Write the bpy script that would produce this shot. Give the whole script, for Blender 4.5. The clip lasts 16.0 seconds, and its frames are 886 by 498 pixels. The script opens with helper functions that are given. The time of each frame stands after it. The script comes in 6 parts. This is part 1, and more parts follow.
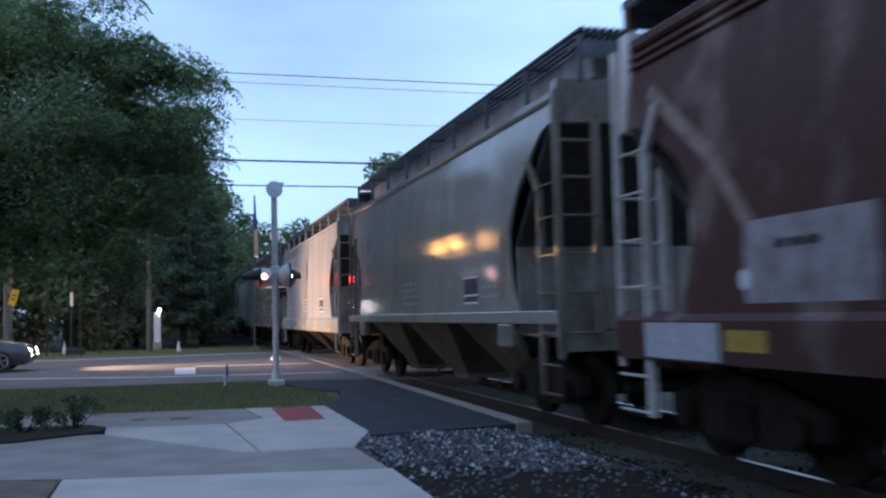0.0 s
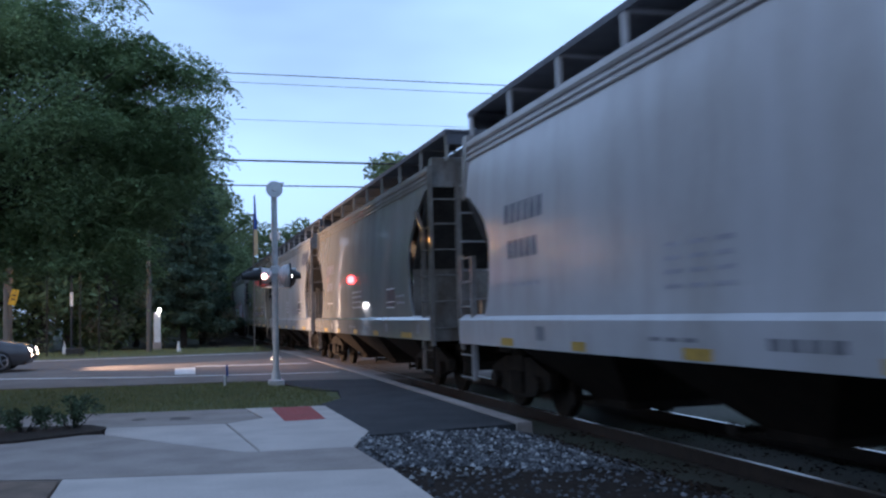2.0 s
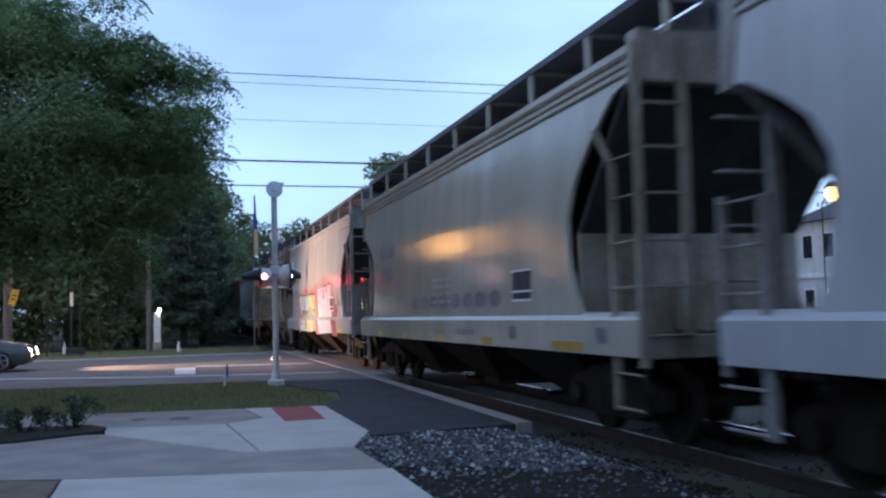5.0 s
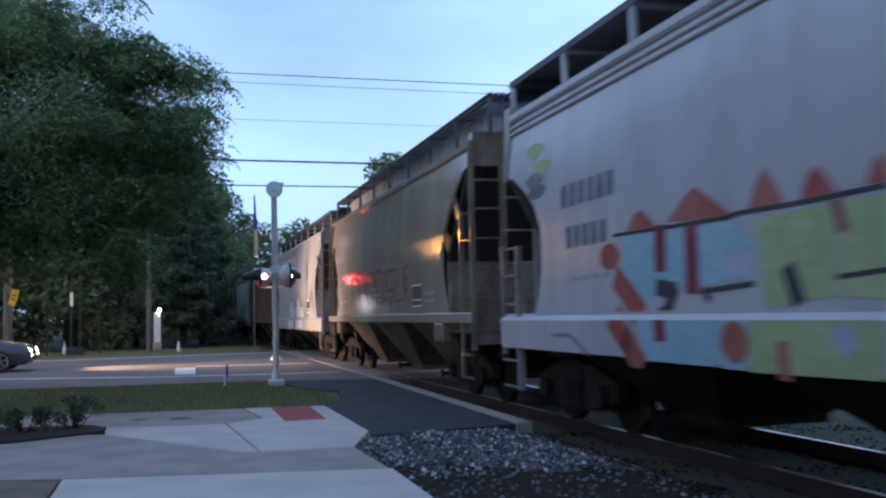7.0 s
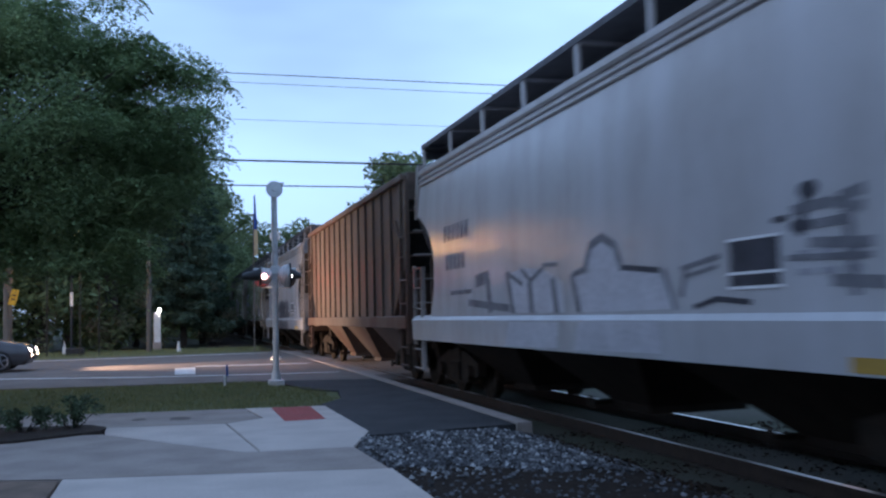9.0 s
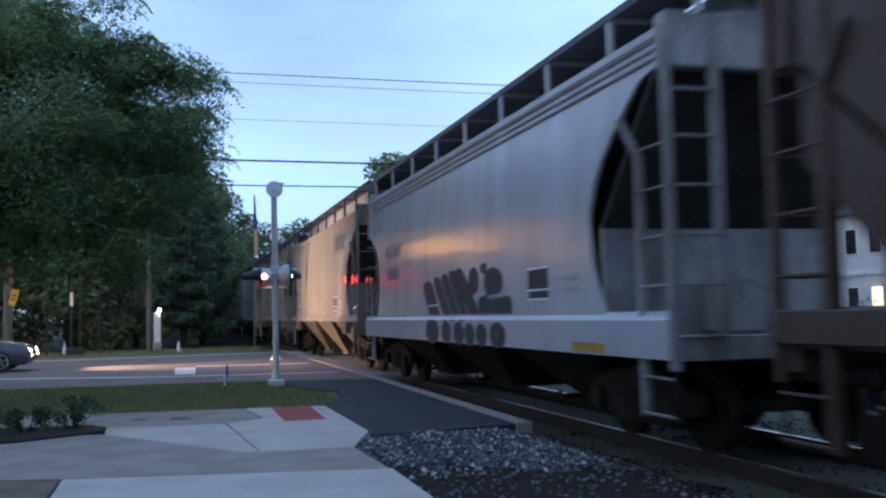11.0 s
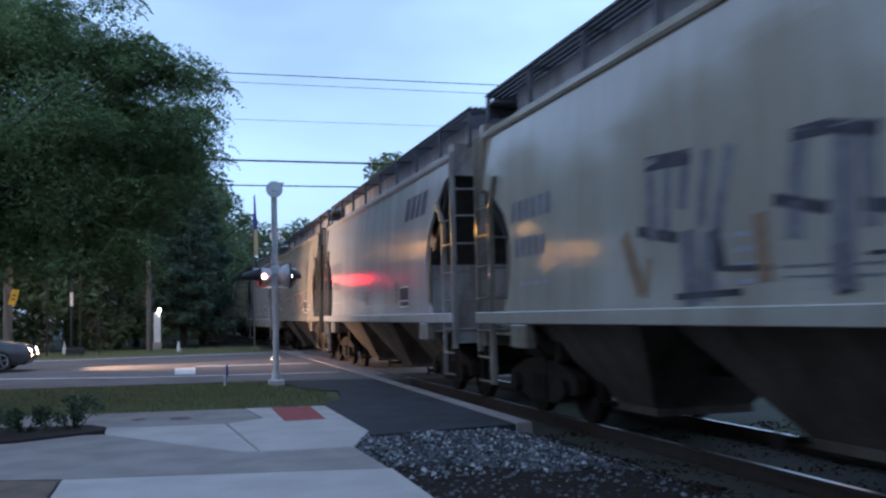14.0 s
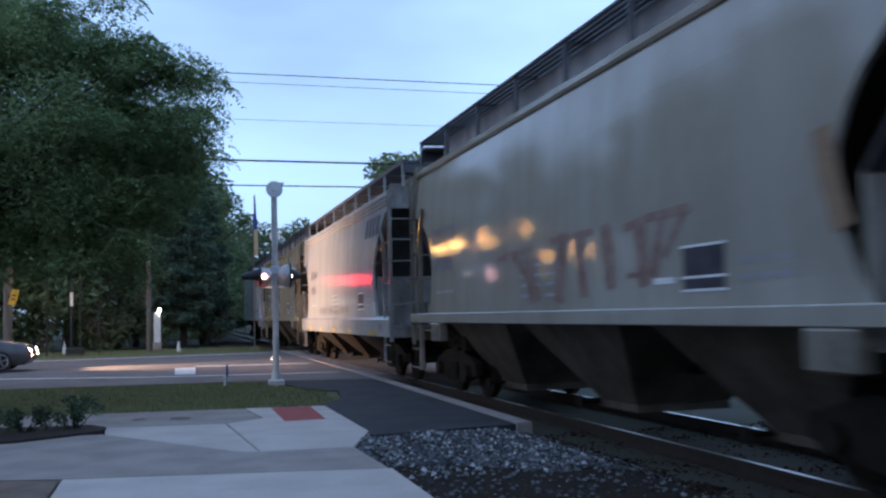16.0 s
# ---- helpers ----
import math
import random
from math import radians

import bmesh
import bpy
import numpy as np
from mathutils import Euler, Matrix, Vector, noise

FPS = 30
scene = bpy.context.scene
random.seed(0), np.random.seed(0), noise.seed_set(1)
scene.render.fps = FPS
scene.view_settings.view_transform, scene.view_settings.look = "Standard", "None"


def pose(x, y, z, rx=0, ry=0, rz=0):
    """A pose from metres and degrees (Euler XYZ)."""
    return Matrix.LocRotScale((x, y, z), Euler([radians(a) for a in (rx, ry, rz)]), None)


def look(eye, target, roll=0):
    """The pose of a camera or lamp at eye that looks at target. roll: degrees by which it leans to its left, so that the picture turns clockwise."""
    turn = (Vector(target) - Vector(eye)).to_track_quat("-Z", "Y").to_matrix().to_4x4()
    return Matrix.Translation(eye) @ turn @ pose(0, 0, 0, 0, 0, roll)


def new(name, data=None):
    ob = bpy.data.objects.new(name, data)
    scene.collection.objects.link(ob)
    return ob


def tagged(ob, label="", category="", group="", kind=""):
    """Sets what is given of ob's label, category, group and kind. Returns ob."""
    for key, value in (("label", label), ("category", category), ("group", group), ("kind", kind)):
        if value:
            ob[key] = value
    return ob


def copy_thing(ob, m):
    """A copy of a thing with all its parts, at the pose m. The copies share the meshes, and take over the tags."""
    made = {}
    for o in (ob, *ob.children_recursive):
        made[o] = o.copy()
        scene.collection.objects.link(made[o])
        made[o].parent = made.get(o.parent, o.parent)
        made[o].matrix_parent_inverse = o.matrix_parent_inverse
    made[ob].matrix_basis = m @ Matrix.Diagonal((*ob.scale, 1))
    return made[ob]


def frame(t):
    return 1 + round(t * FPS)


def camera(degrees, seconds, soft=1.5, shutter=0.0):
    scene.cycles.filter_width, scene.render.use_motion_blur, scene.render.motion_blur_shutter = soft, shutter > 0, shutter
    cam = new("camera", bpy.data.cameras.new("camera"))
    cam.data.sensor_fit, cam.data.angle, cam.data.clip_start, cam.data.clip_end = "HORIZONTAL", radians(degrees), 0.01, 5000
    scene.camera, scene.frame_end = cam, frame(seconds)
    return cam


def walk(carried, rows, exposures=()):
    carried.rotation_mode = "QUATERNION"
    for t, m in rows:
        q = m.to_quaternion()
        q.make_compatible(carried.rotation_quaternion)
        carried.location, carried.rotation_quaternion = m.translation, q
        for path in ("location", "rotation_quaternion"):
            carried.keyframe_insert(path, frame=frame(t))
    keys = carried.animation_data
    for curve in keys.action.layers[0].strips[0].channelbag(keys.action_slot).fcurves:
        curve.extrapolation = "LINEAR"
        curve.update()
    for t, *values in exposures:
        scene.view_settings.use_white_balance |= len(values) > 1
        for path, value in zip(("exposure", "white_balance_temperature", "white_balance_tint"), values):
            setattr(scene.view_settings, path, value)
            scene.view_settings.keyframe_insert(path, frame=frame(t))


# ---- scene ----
# The camera stands still beside the track; +y runs along the rails, +x towards the train.
cam = camera(49.53, 16.0, soft=2.3, shutter=0.38)

CAM_POSE = Matrix(((0.963438, 0.005211, -0.267879, 0.0), (-0.266858, -0.070672, -0.961141, 0.0),
                   (-0.023940, 0.997486, -0.066698, 1.5), (0.0, 0.0, 0.0, 1.0)))
walk(cam, [(0.0, CAM_POSE), (16.0, CAM_POSE)], exposures=((0.0, 0.19, 6330, 25), (16.0, 0.19, 6330, 25)))

# ---- light ----
world = bpy.data.worlds.new("dusk_sky")
scene.world = world
world.use_nodes = True
wn, wl = world.node_tree.nodes, world.node_tree.links
wn.clear()
w_out = wn.new("ShaderNodeOutputWorld")
w_bg = wn.new("ShaderNodeBackground")
w_sky = wn.new("ShaderNodeTexSky")
w_sky.sky_type, w_sky.sun_disc = "NISHITA", False
w_sky.sun_elevation, w_sky.sun_rotation = radians(8), radians(242)
w_sky.air_density, w_sky.dust_density, w_sky.ozone_density = 1.0, 0.6, 2.0
w_co = wn.new("ShaderNodeTexCoord")
w_map = wn.new("ShaderNodeMapping")
w_map.inputs["Scale"].default_value = (1.0, 1.0, 3.2)
w_noise = wn.new("ShaderNodeTexNoise")
w_noise.inputs["Scale"].default_value, w_noise.inputs["Detail"].default_value = 1.5, 4.0
w_ramp = wn.new("ShaderNodeValToRGB")
w_ramp.color_ramp.elements[0].position, w_ramp.color_ramp.elements[1].position = 0.38, 0.72
w_ramp.color_ramp.elements[0].color, w_ramp.color_ramp.elements[1].color = (0.35, 0.35, 0.35, 1), (0.8, 0.8, 0.8, 1)
w_mix = wn.new("ShaderNodeMix")
w_mix.data_type = "RGBA"
CLOUD = (5.9, 10.2, 15.6, 1)
w_mix.inputs[7].default_value = CLOUD
wl.new(w_co.outputs["Generated"], w_map.inputs["Vector"])
wl.new(w_map.outputs[0], w_noise.inputs["Vector"])
wl.new(w_noise.outputs[0], w_ramp.inputs[0])
wl.new(w_ramp.outputs[0], w_mix.inputs[0])
wl.new(w_sky.outputs[0], w_mix.inputs[6])
wl.new(w_mix.outputs[2], w_bg.inputs["Color"])
w_bg.inputs["Strength"].default_value = 0.1
wl.new(w_bg.outputs[0], w_out.inputs[0])

sun = new("sun", bpy.data.lights.new("sun", "SUN"))
sun.data.energy, sun.data.angle, sun.data.color = 0.2, radians(40), (0.95, 0.96, 1.0)
sun.matrix_basis = look((-30, -16, 11), (0, 0, 0))

# ---- materials ----
def mat(name, col, col2=None, rough=0.8, metal=0.0, scale=3.0, fine=40.0, bump=0.15, stretch=(1, 1, 1), spec=0.4,
        low=0.35, high=0.7, emit=0.0, tint=False, island=0.0, thin=0.0, ripple=0.0):
    m = bpy.data.materials.new(name)
    m.use_nodes = True
    n, l = m.node_tree.nodes, m.node_tree.links
    b = n["Principled BSDF"]
    b.inputs["Roughness"].default_value, b.inputs["Metallic"].default_value = rough, metal
    b.inputs["Specular IOR Level"].default_value = spec
    if emit:
        b.inputs["Base Color"].default_value = (*col, 1)
        b.inputs["Emission Color"].default_value, b.inputs["Emission Strength"].default_value = (*col, 1), emit
        return m
    if col2 is None:
        col2 = tuple(c * 0.72 for c in col)
    co, mp = n.new("ShaderNodeTexCoord"), n.new("ShaderNodeMapping")
    mp.inputs["Scale"].default_value = stretch
    l.new(co.outputs["Object"], mp.inputs["Vector"])
    big, small = n.new("ShaderNodeTexNoise"), n.new("ShaderNodeTexNoise")
    big.inputs["Scale"].default_value, big.inputs["Detail"].default_value = scale, 5
    small.inputs["Scale"].default_value, small.inputs["Detail"].default_value = fine, 3
    l.new(mp.outputs[0], big.inputs["Vector"])
    l.new(co.outputs["Object"], small.inputs["Vector"])
    ramp = n.new("ShaderNodeValToRGB")
    ramp.color_ramp.elements[0].position, ramp.color_ramp.elements[1].position = low, high
    l.new(big.outputs[0], ramp.inputs[0])
    mix = n.new("ShaderNodeMix")
    mix.data_type = "RGBA"
    mix.inputs[6].default_value, mix.inputs[7].default_value = (*col, 1), (*col2, 1)
    l.new(ramp.outputs[0], mix.inputs[0])
    grain = n.new("ShaderNodeMix")
    grain.data_type, grain.blend_type = "RGBA", "OVERLAY"
    grain.inputs[0].default_value = 0.35
    l.new(mix.outputs[2], grain.inputs[6])
    l.new(small.outputs[0], grain.inputs[7])
    last = grain.outputs[2]
    if tint:
        inf = n.new("ShaderNodeObjectInfo")
        mul = n.new("ShaderNodeMix")
        mul.data_type, mul.blend_type = "RGBA", "MULTIPLY"
        mul.inputs[0].default_value = 1.0
        l.new(last, mul.inputs[6])
        l.new(inf.outputs["Color"], mul.inputs[7])
        last = mul.outputs[2]
        l.new(inf.outputs["Alpha"], b.inputs["Roughness"])
    if island:
        geo, hsv, mr = n.new("ShaderNodeNewGeometry"), n.new("ShaderNodeHueSaturation"), n.new("ShaderNodeMapRange")
        mr.inputs["To Min"].default_value, mr.inputs["To Max"].default_value = 1 - island, 1 + island
        l.new(geo.outputs["Random Per Island"], mr.inputs["Value"])
        l.new(mr.outputs[0], hsv.inputs["Value"])
        l.new(last, hsv.inputs["Color"])
        last = hsv.outputs[0]
    l.new(last, b.inputs["Base Color"])
    if thin:
        # leaves let part of the light through
        tr, ms = n.new("ShaderNodeBsdfTranslucent"), n.new("ShaderNodeMixShader")
        ms.inputs[0].default_value = thin
        l.new(last, tr.inputs["Color"])
        l.new(b.outputs[0], ms.inputs[1])
        l.new(tr.outputs[0], ms.inputs[2])
        l.new(ms.outputs[0], n["Material Output"].inputs["Surface"])
    if ripple:
        # sheets rolled lengthwise: fine horizontal ripples draw reflections out upwards
        rm, rn = n.new("ShaderNodeMapping"), n.new("ShaderNodeTexNoise")
        rm.inputs["Scale"].default_value = (0.15, 0.15, 55.0)
        rn.inputs["Scale"].default_value, rn.inputs["Detail"].default_value = 1.0, 2
        l.new(co.outputs["Object"], rm.inputs["Vector"])
        l.new(rm.outputs[0], rn.inputs["Vector"])
        rb = n.new("ShaderNodeBump")
        rb.inputs["Strength"].default_value = 1.0
        rd = n.new("ShaderNodeMath")
        rd.operation = "MULTIPLY"
        rd.inputs[1].default_value = ripple
        lt = n.new("ShaderNodeMath")
        lt.operation = "LESS_THAN"
        lt.inputs[1].default_value = 0.125
        sel = n.new("ShaderNodeMath")
        sel.operation = "MULTIPLY"
        l.new(inf.outputs["Alpha"], lt.inputs[0])
        l.new(inf.outputs["Alpha"], sel.inputs[0])
        l.new(lt.outputs[0], sel.inputs[1])
        l.new(sel.outputs[0], rd.inputs[0])
        l.new(rd.outputs[0], rb.inputs["Distance"])
        l.new(rn.outputs[0], rb.inputs["Height"])
        l.new(rb.outputs[0], b.inputs["Normal"])
    elif bump:
        bp = n.new("ShaderNodeBump")
        bp.inputs["Strength"].default_value, bp.inputs["Distance"].default_value = bump, 0.02
        l.new(small.outputs[0], bp.inputs["Height"])
        l.new(bp.outputs[0], b.inputs["Normal"])
    return m


M_CAR = mat("hopper_paint", (0.92, 0.92, 0.92), (0.76, 0.735, 0.7), rough=0.1, scale=1.6, fine=5, stretch=(1, 1, 0.22), spec=0.5, tint=True, ripple=0.012)
M_CARDIRT = mat("hopper_paint_dirty", (0.62, 0.59, 0.56), (0.32, 0.28, 0.24), rough=0.5, scale=2.4, fine=12, bump=0.08, stretch=(1, 1, 0.4), tint=True)
M_RUST = mat("rusty_boxcar_red", (0.068, 0.02, 0.016), (0.17, 0.11, 0.095), rough=0.6, scale=1.3, fine=14, bump=0.15, stretch=(1, 1, 0.6), low=0.53, high=0.64)
M_BROWN = mat("brown_hopper_paint", (0.07, 0.036, 0.026), (0.12, 0.09, 0.07), rough=0.55, scale=1.2, fine=12, bump=0.1, stretch=(1, 1, 0.25))
M_STEEL = mat("grimy_steel", (0.02, 0.016, 0.013), (0.036, 0.026, 0.019), rough=0.7, scale=5, fine=30, bump=0.2, spec=0.12)
M_GRIME = mat("grimy_hopper_plate", (0.14, 0.112, 0.088), (0.07, 0.054, 0.042), rough=0.8, scale=2.0, fine=14, bump=0.1, stretch=(1, 1, 0.5), spec=0.12)
M_PALESTONE = mat("pale_ballast_stone", (0.42, 0.42, 0.42), (0.28, 0.28, 0.28), rough=0.9, scale=6, fine=60, bump=0.3, island=0.5)
# stones and bed under the train: dirt, plus its shade put into the colour
M_TRACKBED = mat("dirty_shaded_stone", (0.046, 0.03, 0.021), (0.022, 0.015, 0.011), rough=0.9, scale=6, fine=60, bump=0.3, island=0.6, spec=0.12)
M_OLDPATCH = mat("weathered_repaint", (0.33, 0.31, 0.32), (0.2, 0.16, 0.15), rough=0.6, scale=4, fine=18, bump=0.05)
M_GREYFILL = mat("pale_grey_spray_fill", (0.42, 0.42, 0.45), (0.5, 0.5, 0.53), rough=0.5, scale=3, fine=18, bump=0.04)
# near-black holds the shade beneath the cars, chiefly behind the deep sills
M_DARK = mat("shaded_underside", (0.022, 0.017, 0.014), (0.035, 0.025, 0.019), rough=0.85, scale=3, fine=25, spec=0.12)
M_GRATE = mat("walkway_steel", (0.11, 0.115, 0.13), (0.07, 0.07, 0.08), rough=0.55, metal=0.4, scale=4, fine=60)
M_TROUGH = mat("weathered_trough_steel", (0.34, 0.35, 0.38), (0.22, 0.225, 0.24), rough=0.7, scale=3, fine=30, stretch=(1, 1, 0.3))
M_BLACK = mat("black_paint", (0.025, 0.027, 0.035), (0.06, 0.06, 0.075), rough=0.6, scale=4, fine=25, bump=0.05)
M_NAVY = mat("navy_lettering", (0.03, 0.04, 0.075), (0.07, 0.08, 0.11), rough=0.6, scale=4, fine=25, bump=0.05)
M_GREYINK = mat("faded_grey_lettering", (0.13, 0.13, 0.145), (0.21, 0.21, 0.225), rough=0.6, scale=5, fine=25, bump=0.05)
M_YELLOW = mat("yellow_reflector", (0.5, 0.3, 0.05), (0.36, 0.22, 0.05), rough=0.5, scale=5, fine=30, bump=0.05)
M_WHITEMARK = mat("white_marking", (0.8, 0.8, 0.8), (0.68, 0.68, 0.68), rough=0.6, scale=5, fine=30, bump=0.05)
M_ORANGE = mat("orange_rust_streak", (0.3, 0.19, 0.11), (0.22, 0.15, 0.1), rough=0.7, scale=6, fine=30, bump=0.05)
M_FADERUST = mat("faded_rust_paint", (0.2, 0.115, 0.095), (0.3, 0.22, 0.19), rough=0.6, scale=5, fine=22, bump=0.04)
M_REDG = mat("red_spray_paint", (0.34, 0.065, 0.055), (0.4, 0.15, 0.12), rough=0.5, scale=3, fine=18, bump=0.04)
M_MAROON = mat("maroon_spray_paint", (0.2, 0.02, 0.045), (0.27, 0.05, 0.08), rough=0.5, scale=3, fine=18, bump=0.04)
M_CYAN = mat("pale_blue_spray_paint", (0.23, 0.42, 0.5), (0.34, 0.48, 0.54), rough=0.5, scale=3, fine=18, bump=0.04)
M_GREENG = mat("lime_spray_paint", (0.32, 0.4, 0.19), (0.4, 0.45, 0.25), rough=0.5, scale=3, fine=18, bump=0.04)
M_PURPLE = mat("lilac_spray_paint", (0.34, 0.34, 0.47), (0.45, 0.44, 0.53), rough=0.5, scale=3, fine=18, bump=0.04)
M_CONC = mat("pale_concrete", (0.61, 0.525, 0.475), (0.5, 0.43, 0.39), rough=0.9, scale=1.3, fine=60, bump=0.2)
M_CONC2 = mat("worn_grey_concrete", (0.39, 0.325, 0.29), (0.29, 0.24, 0.215), rough=0.92, scale=1.6, fine=55, bump=0.25)
M_PAVER = mat("brown_pavers", (0.23, 0.16, 0.12), (0.15, 0.105, 0.08), rough=0.9, scale=3, fine=40, bump=0.3)
M_ASPH = mat("fresh_asphalt", (0.03, 0.031, 0.034), (0.05, 0.05, 0.053), rough=0.85, scale=1.5, fine=90, bump=0.4)
M_ROAD = mat("worn_road_asphalt", (0.19, 0.155, 0.135), (0.135, 0.11, 0.098), rough=0.8, scale=0.7, fine=70, bump=0.3)
M_LINE = mat("worn_white_road_paint", (0.78, 0.78, 0.76), (0.5, 0.5, 0.48), rough=0.6, scale=6, fine=50, bump=0.1)
M_MAT = mat("red_tactile_plastic", (0.42, 0.06, 0.055), (0.33, 0.06, 0.05), rough=0.7, scale=3, fine=50, bump=0.1)
M_GRASSGROUND = mat("lawn_soil", (0.1, 0.125, 0.05), (0.13, 0.14, 0.065), rough=0.95, scale=2, fine=60, bump=0.4)
M_BLADE = mat("grass_blades", (0.14, 0.155, 0.055), (0.22, 0.2, 0.085), rough=0.8, scale=1.5, fine=30, bump=0, island=0.4)
M_EARTH = mat("dark_ground", (0.07, 0.065, 0.05), (0.04, 0.05, 0.025), rough=0.95, scale=0.4, fine=20, bump=0.4)
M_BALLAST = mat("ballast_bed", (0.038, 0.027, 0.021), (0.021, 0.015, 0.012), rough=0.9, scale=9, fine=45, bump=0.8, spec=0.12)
M_STONE = mat("ballast_stone", (0.135, 0.136, 0.142), (0.062, 0.062, 0.066), rough=0.9, scale=6, fine=60, bump=0.3, island=0.75)
M_TIE = mat("creosoted_timber", (0.03, 0.021, 0.015), (0.048, 0.034, 0.024), rough=0.9, scale=3, fine=40, bump=0.4, stretch=(0.3, 3, 1), spec=0.12)
M_RAIL = mat("rail_rusty_side", (0.05, 0.032, 0.023), (0.035, 0.023, 0.017), rough=0.7, scale=5, fine=40, bump=0.2)
M_RAILTOP = mat("polished_rail_head", (0.62, 0.62, 0.62), (0.5, 0.5, 0.5), rough=0.3, metal=1.0, scale=5, fine=30, bump=0.02)
M_MAST = mat("aluminium_mast", (0.62, 0.63, 0.64), (0.5, 0.51, 0.52), rough=0.45, metal=0.35, scale=6, fine=40, bump=0.05)
M_HOOD = mat("black_hood", (0.02, 0.02, 0.022), (0.035, 0.035, 0.037), rough=0.5, scale=5, fine=30, bump=0.05)
M_WOODPOLE = mat("weathered_pole", (0.17, 0.15, 0.13), (0.1, 0.088, 0.075), rough=0.9, scale=2, fine=30, bump=0.4, stretch=(4, 4, 0.3))
M_BARK = mat("bark", (0.06, 0.05, 0.04), (0.035, 0.03, 0.026), rough=0.95, scale=5, fine=30, bump=0.6, stretch=(3, 3, 0.5))
M_LEAF = mat("locust_leaf", (0.12, 0.195, 0.085), (0.23, 0.32, 0.145), rough=0.7, scale=0.55, fine=6, bump=0, island=0.25, thin=0.35)
M_LEAF2 = mat("woodland_leaf", (0.13, 0.185, 0.085), (0.18, 0.23, 0.11), rough=0.75, scale=0.3, fine=8, bump=0, island=0.35, thin=0.35)
M_NEEDLE = mat("conifer_needles", (0.06, 0.1, 0.065), (0.075, 0.12, 0.075), rough=0.8, scale=0.5, fine=8, bump=0, island=0.4, thin=0.12)
M_BRUSH = mat("dry_brush", (0.19, 0.155, 0.1), (0.13, 0.145, 0.075), rough=0.8, scale=0.5, fine=8, bump=0, island=0.4)
M_INK = mat("dark_faded_lettering", (0.09, 0.1, 0.13), (0.18, 0.19, 0.22), rough=0.6, scale=5, fine=25, bump=0.05)
M_FAINT = mat("faint_small_print", (0.26, 0.26, 0.29), (0.34, 0.34, 0.37), rough=0.6, scale=5, fine=25, bump=0.05)
M_SHRUB = mat("shrub_leaf", (0.05, 0.085, 0.04), (0.08, 0.11, 0.06), rough=0.7, scale=3, fine=30, bump=0, island=0.4)
M_SOIL = mat("mulch", (0.05, 0.035, 0.027), (0.03, 0.022, 0.018), rough=0.95, scale=8, fine=50, bump=0.8)
M_SEDAN = mat("grey_metallic_car_paint", (0.13, 0.125, 0.13), (0.11, 0.105, 0.11), rough=0.25, metal=0.4, scale=3, fine=80, bump=0.0)
M_RUBBER = mat("tyre_rubber", (0.02, 0.02, 0.02), (0.03, 0.03, 0.03), rough=0.85, scale=8, fine=50)
M_RIM = mat("alloy_rim", (0.3, 0.3, 0.32), (0.22, 0.22, 0.24), rough=0.35, metal=0.8, scale=8, fine=50, bump=0.05)
M_GLASS = mat("dark_car_glass", (0.02, 0.022, 0.025), (0.03, 0.03, 0.035), rough=0.08, scale=2, fine=20, bump=0.0, spec=0.6)
M_HEAD = mat("lit_headlamp", (1.0, 0.9, 0.72), emit=14)
M_MARKER = mat("lit_amber_marker", (1.0, 0.75, 0.4), emit=12)
M_REDLAMP = mat("lit_red_flasher", (1.0, 0.03, 0.03), emit=75)
M_REDCORE = mat("lit_flasher_core", (1.0, 0.55, 0.5), emit=14)
M_SODIUM = mat("lit_sodium_lamp", (1.0, 0.52, 0.13), emit=42)
M_SODIUM2 = mat("lit_orange_lamp", (1.0, 0.5, 0.12), emit=8)
M_WHITELAMP = mat("lit_white_lamp", (1.0, 0.98, 0.85), emit=60)
M_SIGNY = mat("yellow_sign", (0.7, 0.4, 0.03), (0.6, 0.34, 0.03), rough=0.5, scale=3, fine=30, bump=0.02)
M_WHITEP = mat("white_painted_board", (0.75, 0.75, 0.73), (0.6, 0.6, 0.58), rough=0.6, scale=3, fine=30, bump=0.05)
M_CABLE = mat("black_cable", (0.02, 0.02, 0.022), (0.03, 0.03, 0.03), rough=0.6, scale=3, fine=30, bump=0)
M_SIDING = mat("pale_siding", (0.62, 0.62, 0.6), (0.5, 0.5, 0.49), rough=0.7, scale=2, fine=30, bump=0.1)
M_ROOFT = mat("grey_shingle", (0.09, 0.09, 0.095), (0.06, 0.06, 0.065), rough=0.9, scale=3, fine=40, bump=0.4)
M_BRICKW = mat("dull_shade_wall", (0.2, 0.13, 0.1), (0.14, 0.09, 0.07), rough=0.9, scale=2, fine=30, bump=0.2)
M_LITWIN = mat("lit_window", (1.0, 0.72, 0.4), emit=1.6)
M_FLAGW = mat("flag_white_cloth", (0.75, 0.75, 0.75), rough=0.9, bump=0.02)
M_FLAGB = mat("flag_blue_cloth", (0.04, 0.09, 0.3), rough=0.9, bump=0.02)
M_FLAGY = mat("banner_tan_cloth", (0.5, 0.36, 0.2), rough=0.9, bump=0.02)


# ---- mesh helpers ----
def box(bm, x0, x1, y0, y1, z0, z1, bev=0.0):
    m = Matrix.LocRotScale(((x0 + x1) / 2, (y0 + y1) / 2, (z0 + z1) / 2), None, (abs(x1 - x0), abs(y1 - y0), abs(z1 - z0)))
    r = bmesh.ops.create_cube(bm, size=1, matrix=m)
    if bev:
        es = {e for v in r["verts"] for e in v.link_edges}
        bmesh.ops.bevel(bm, geom=list(es), offset=bev, segments=1, affect="EDGES")


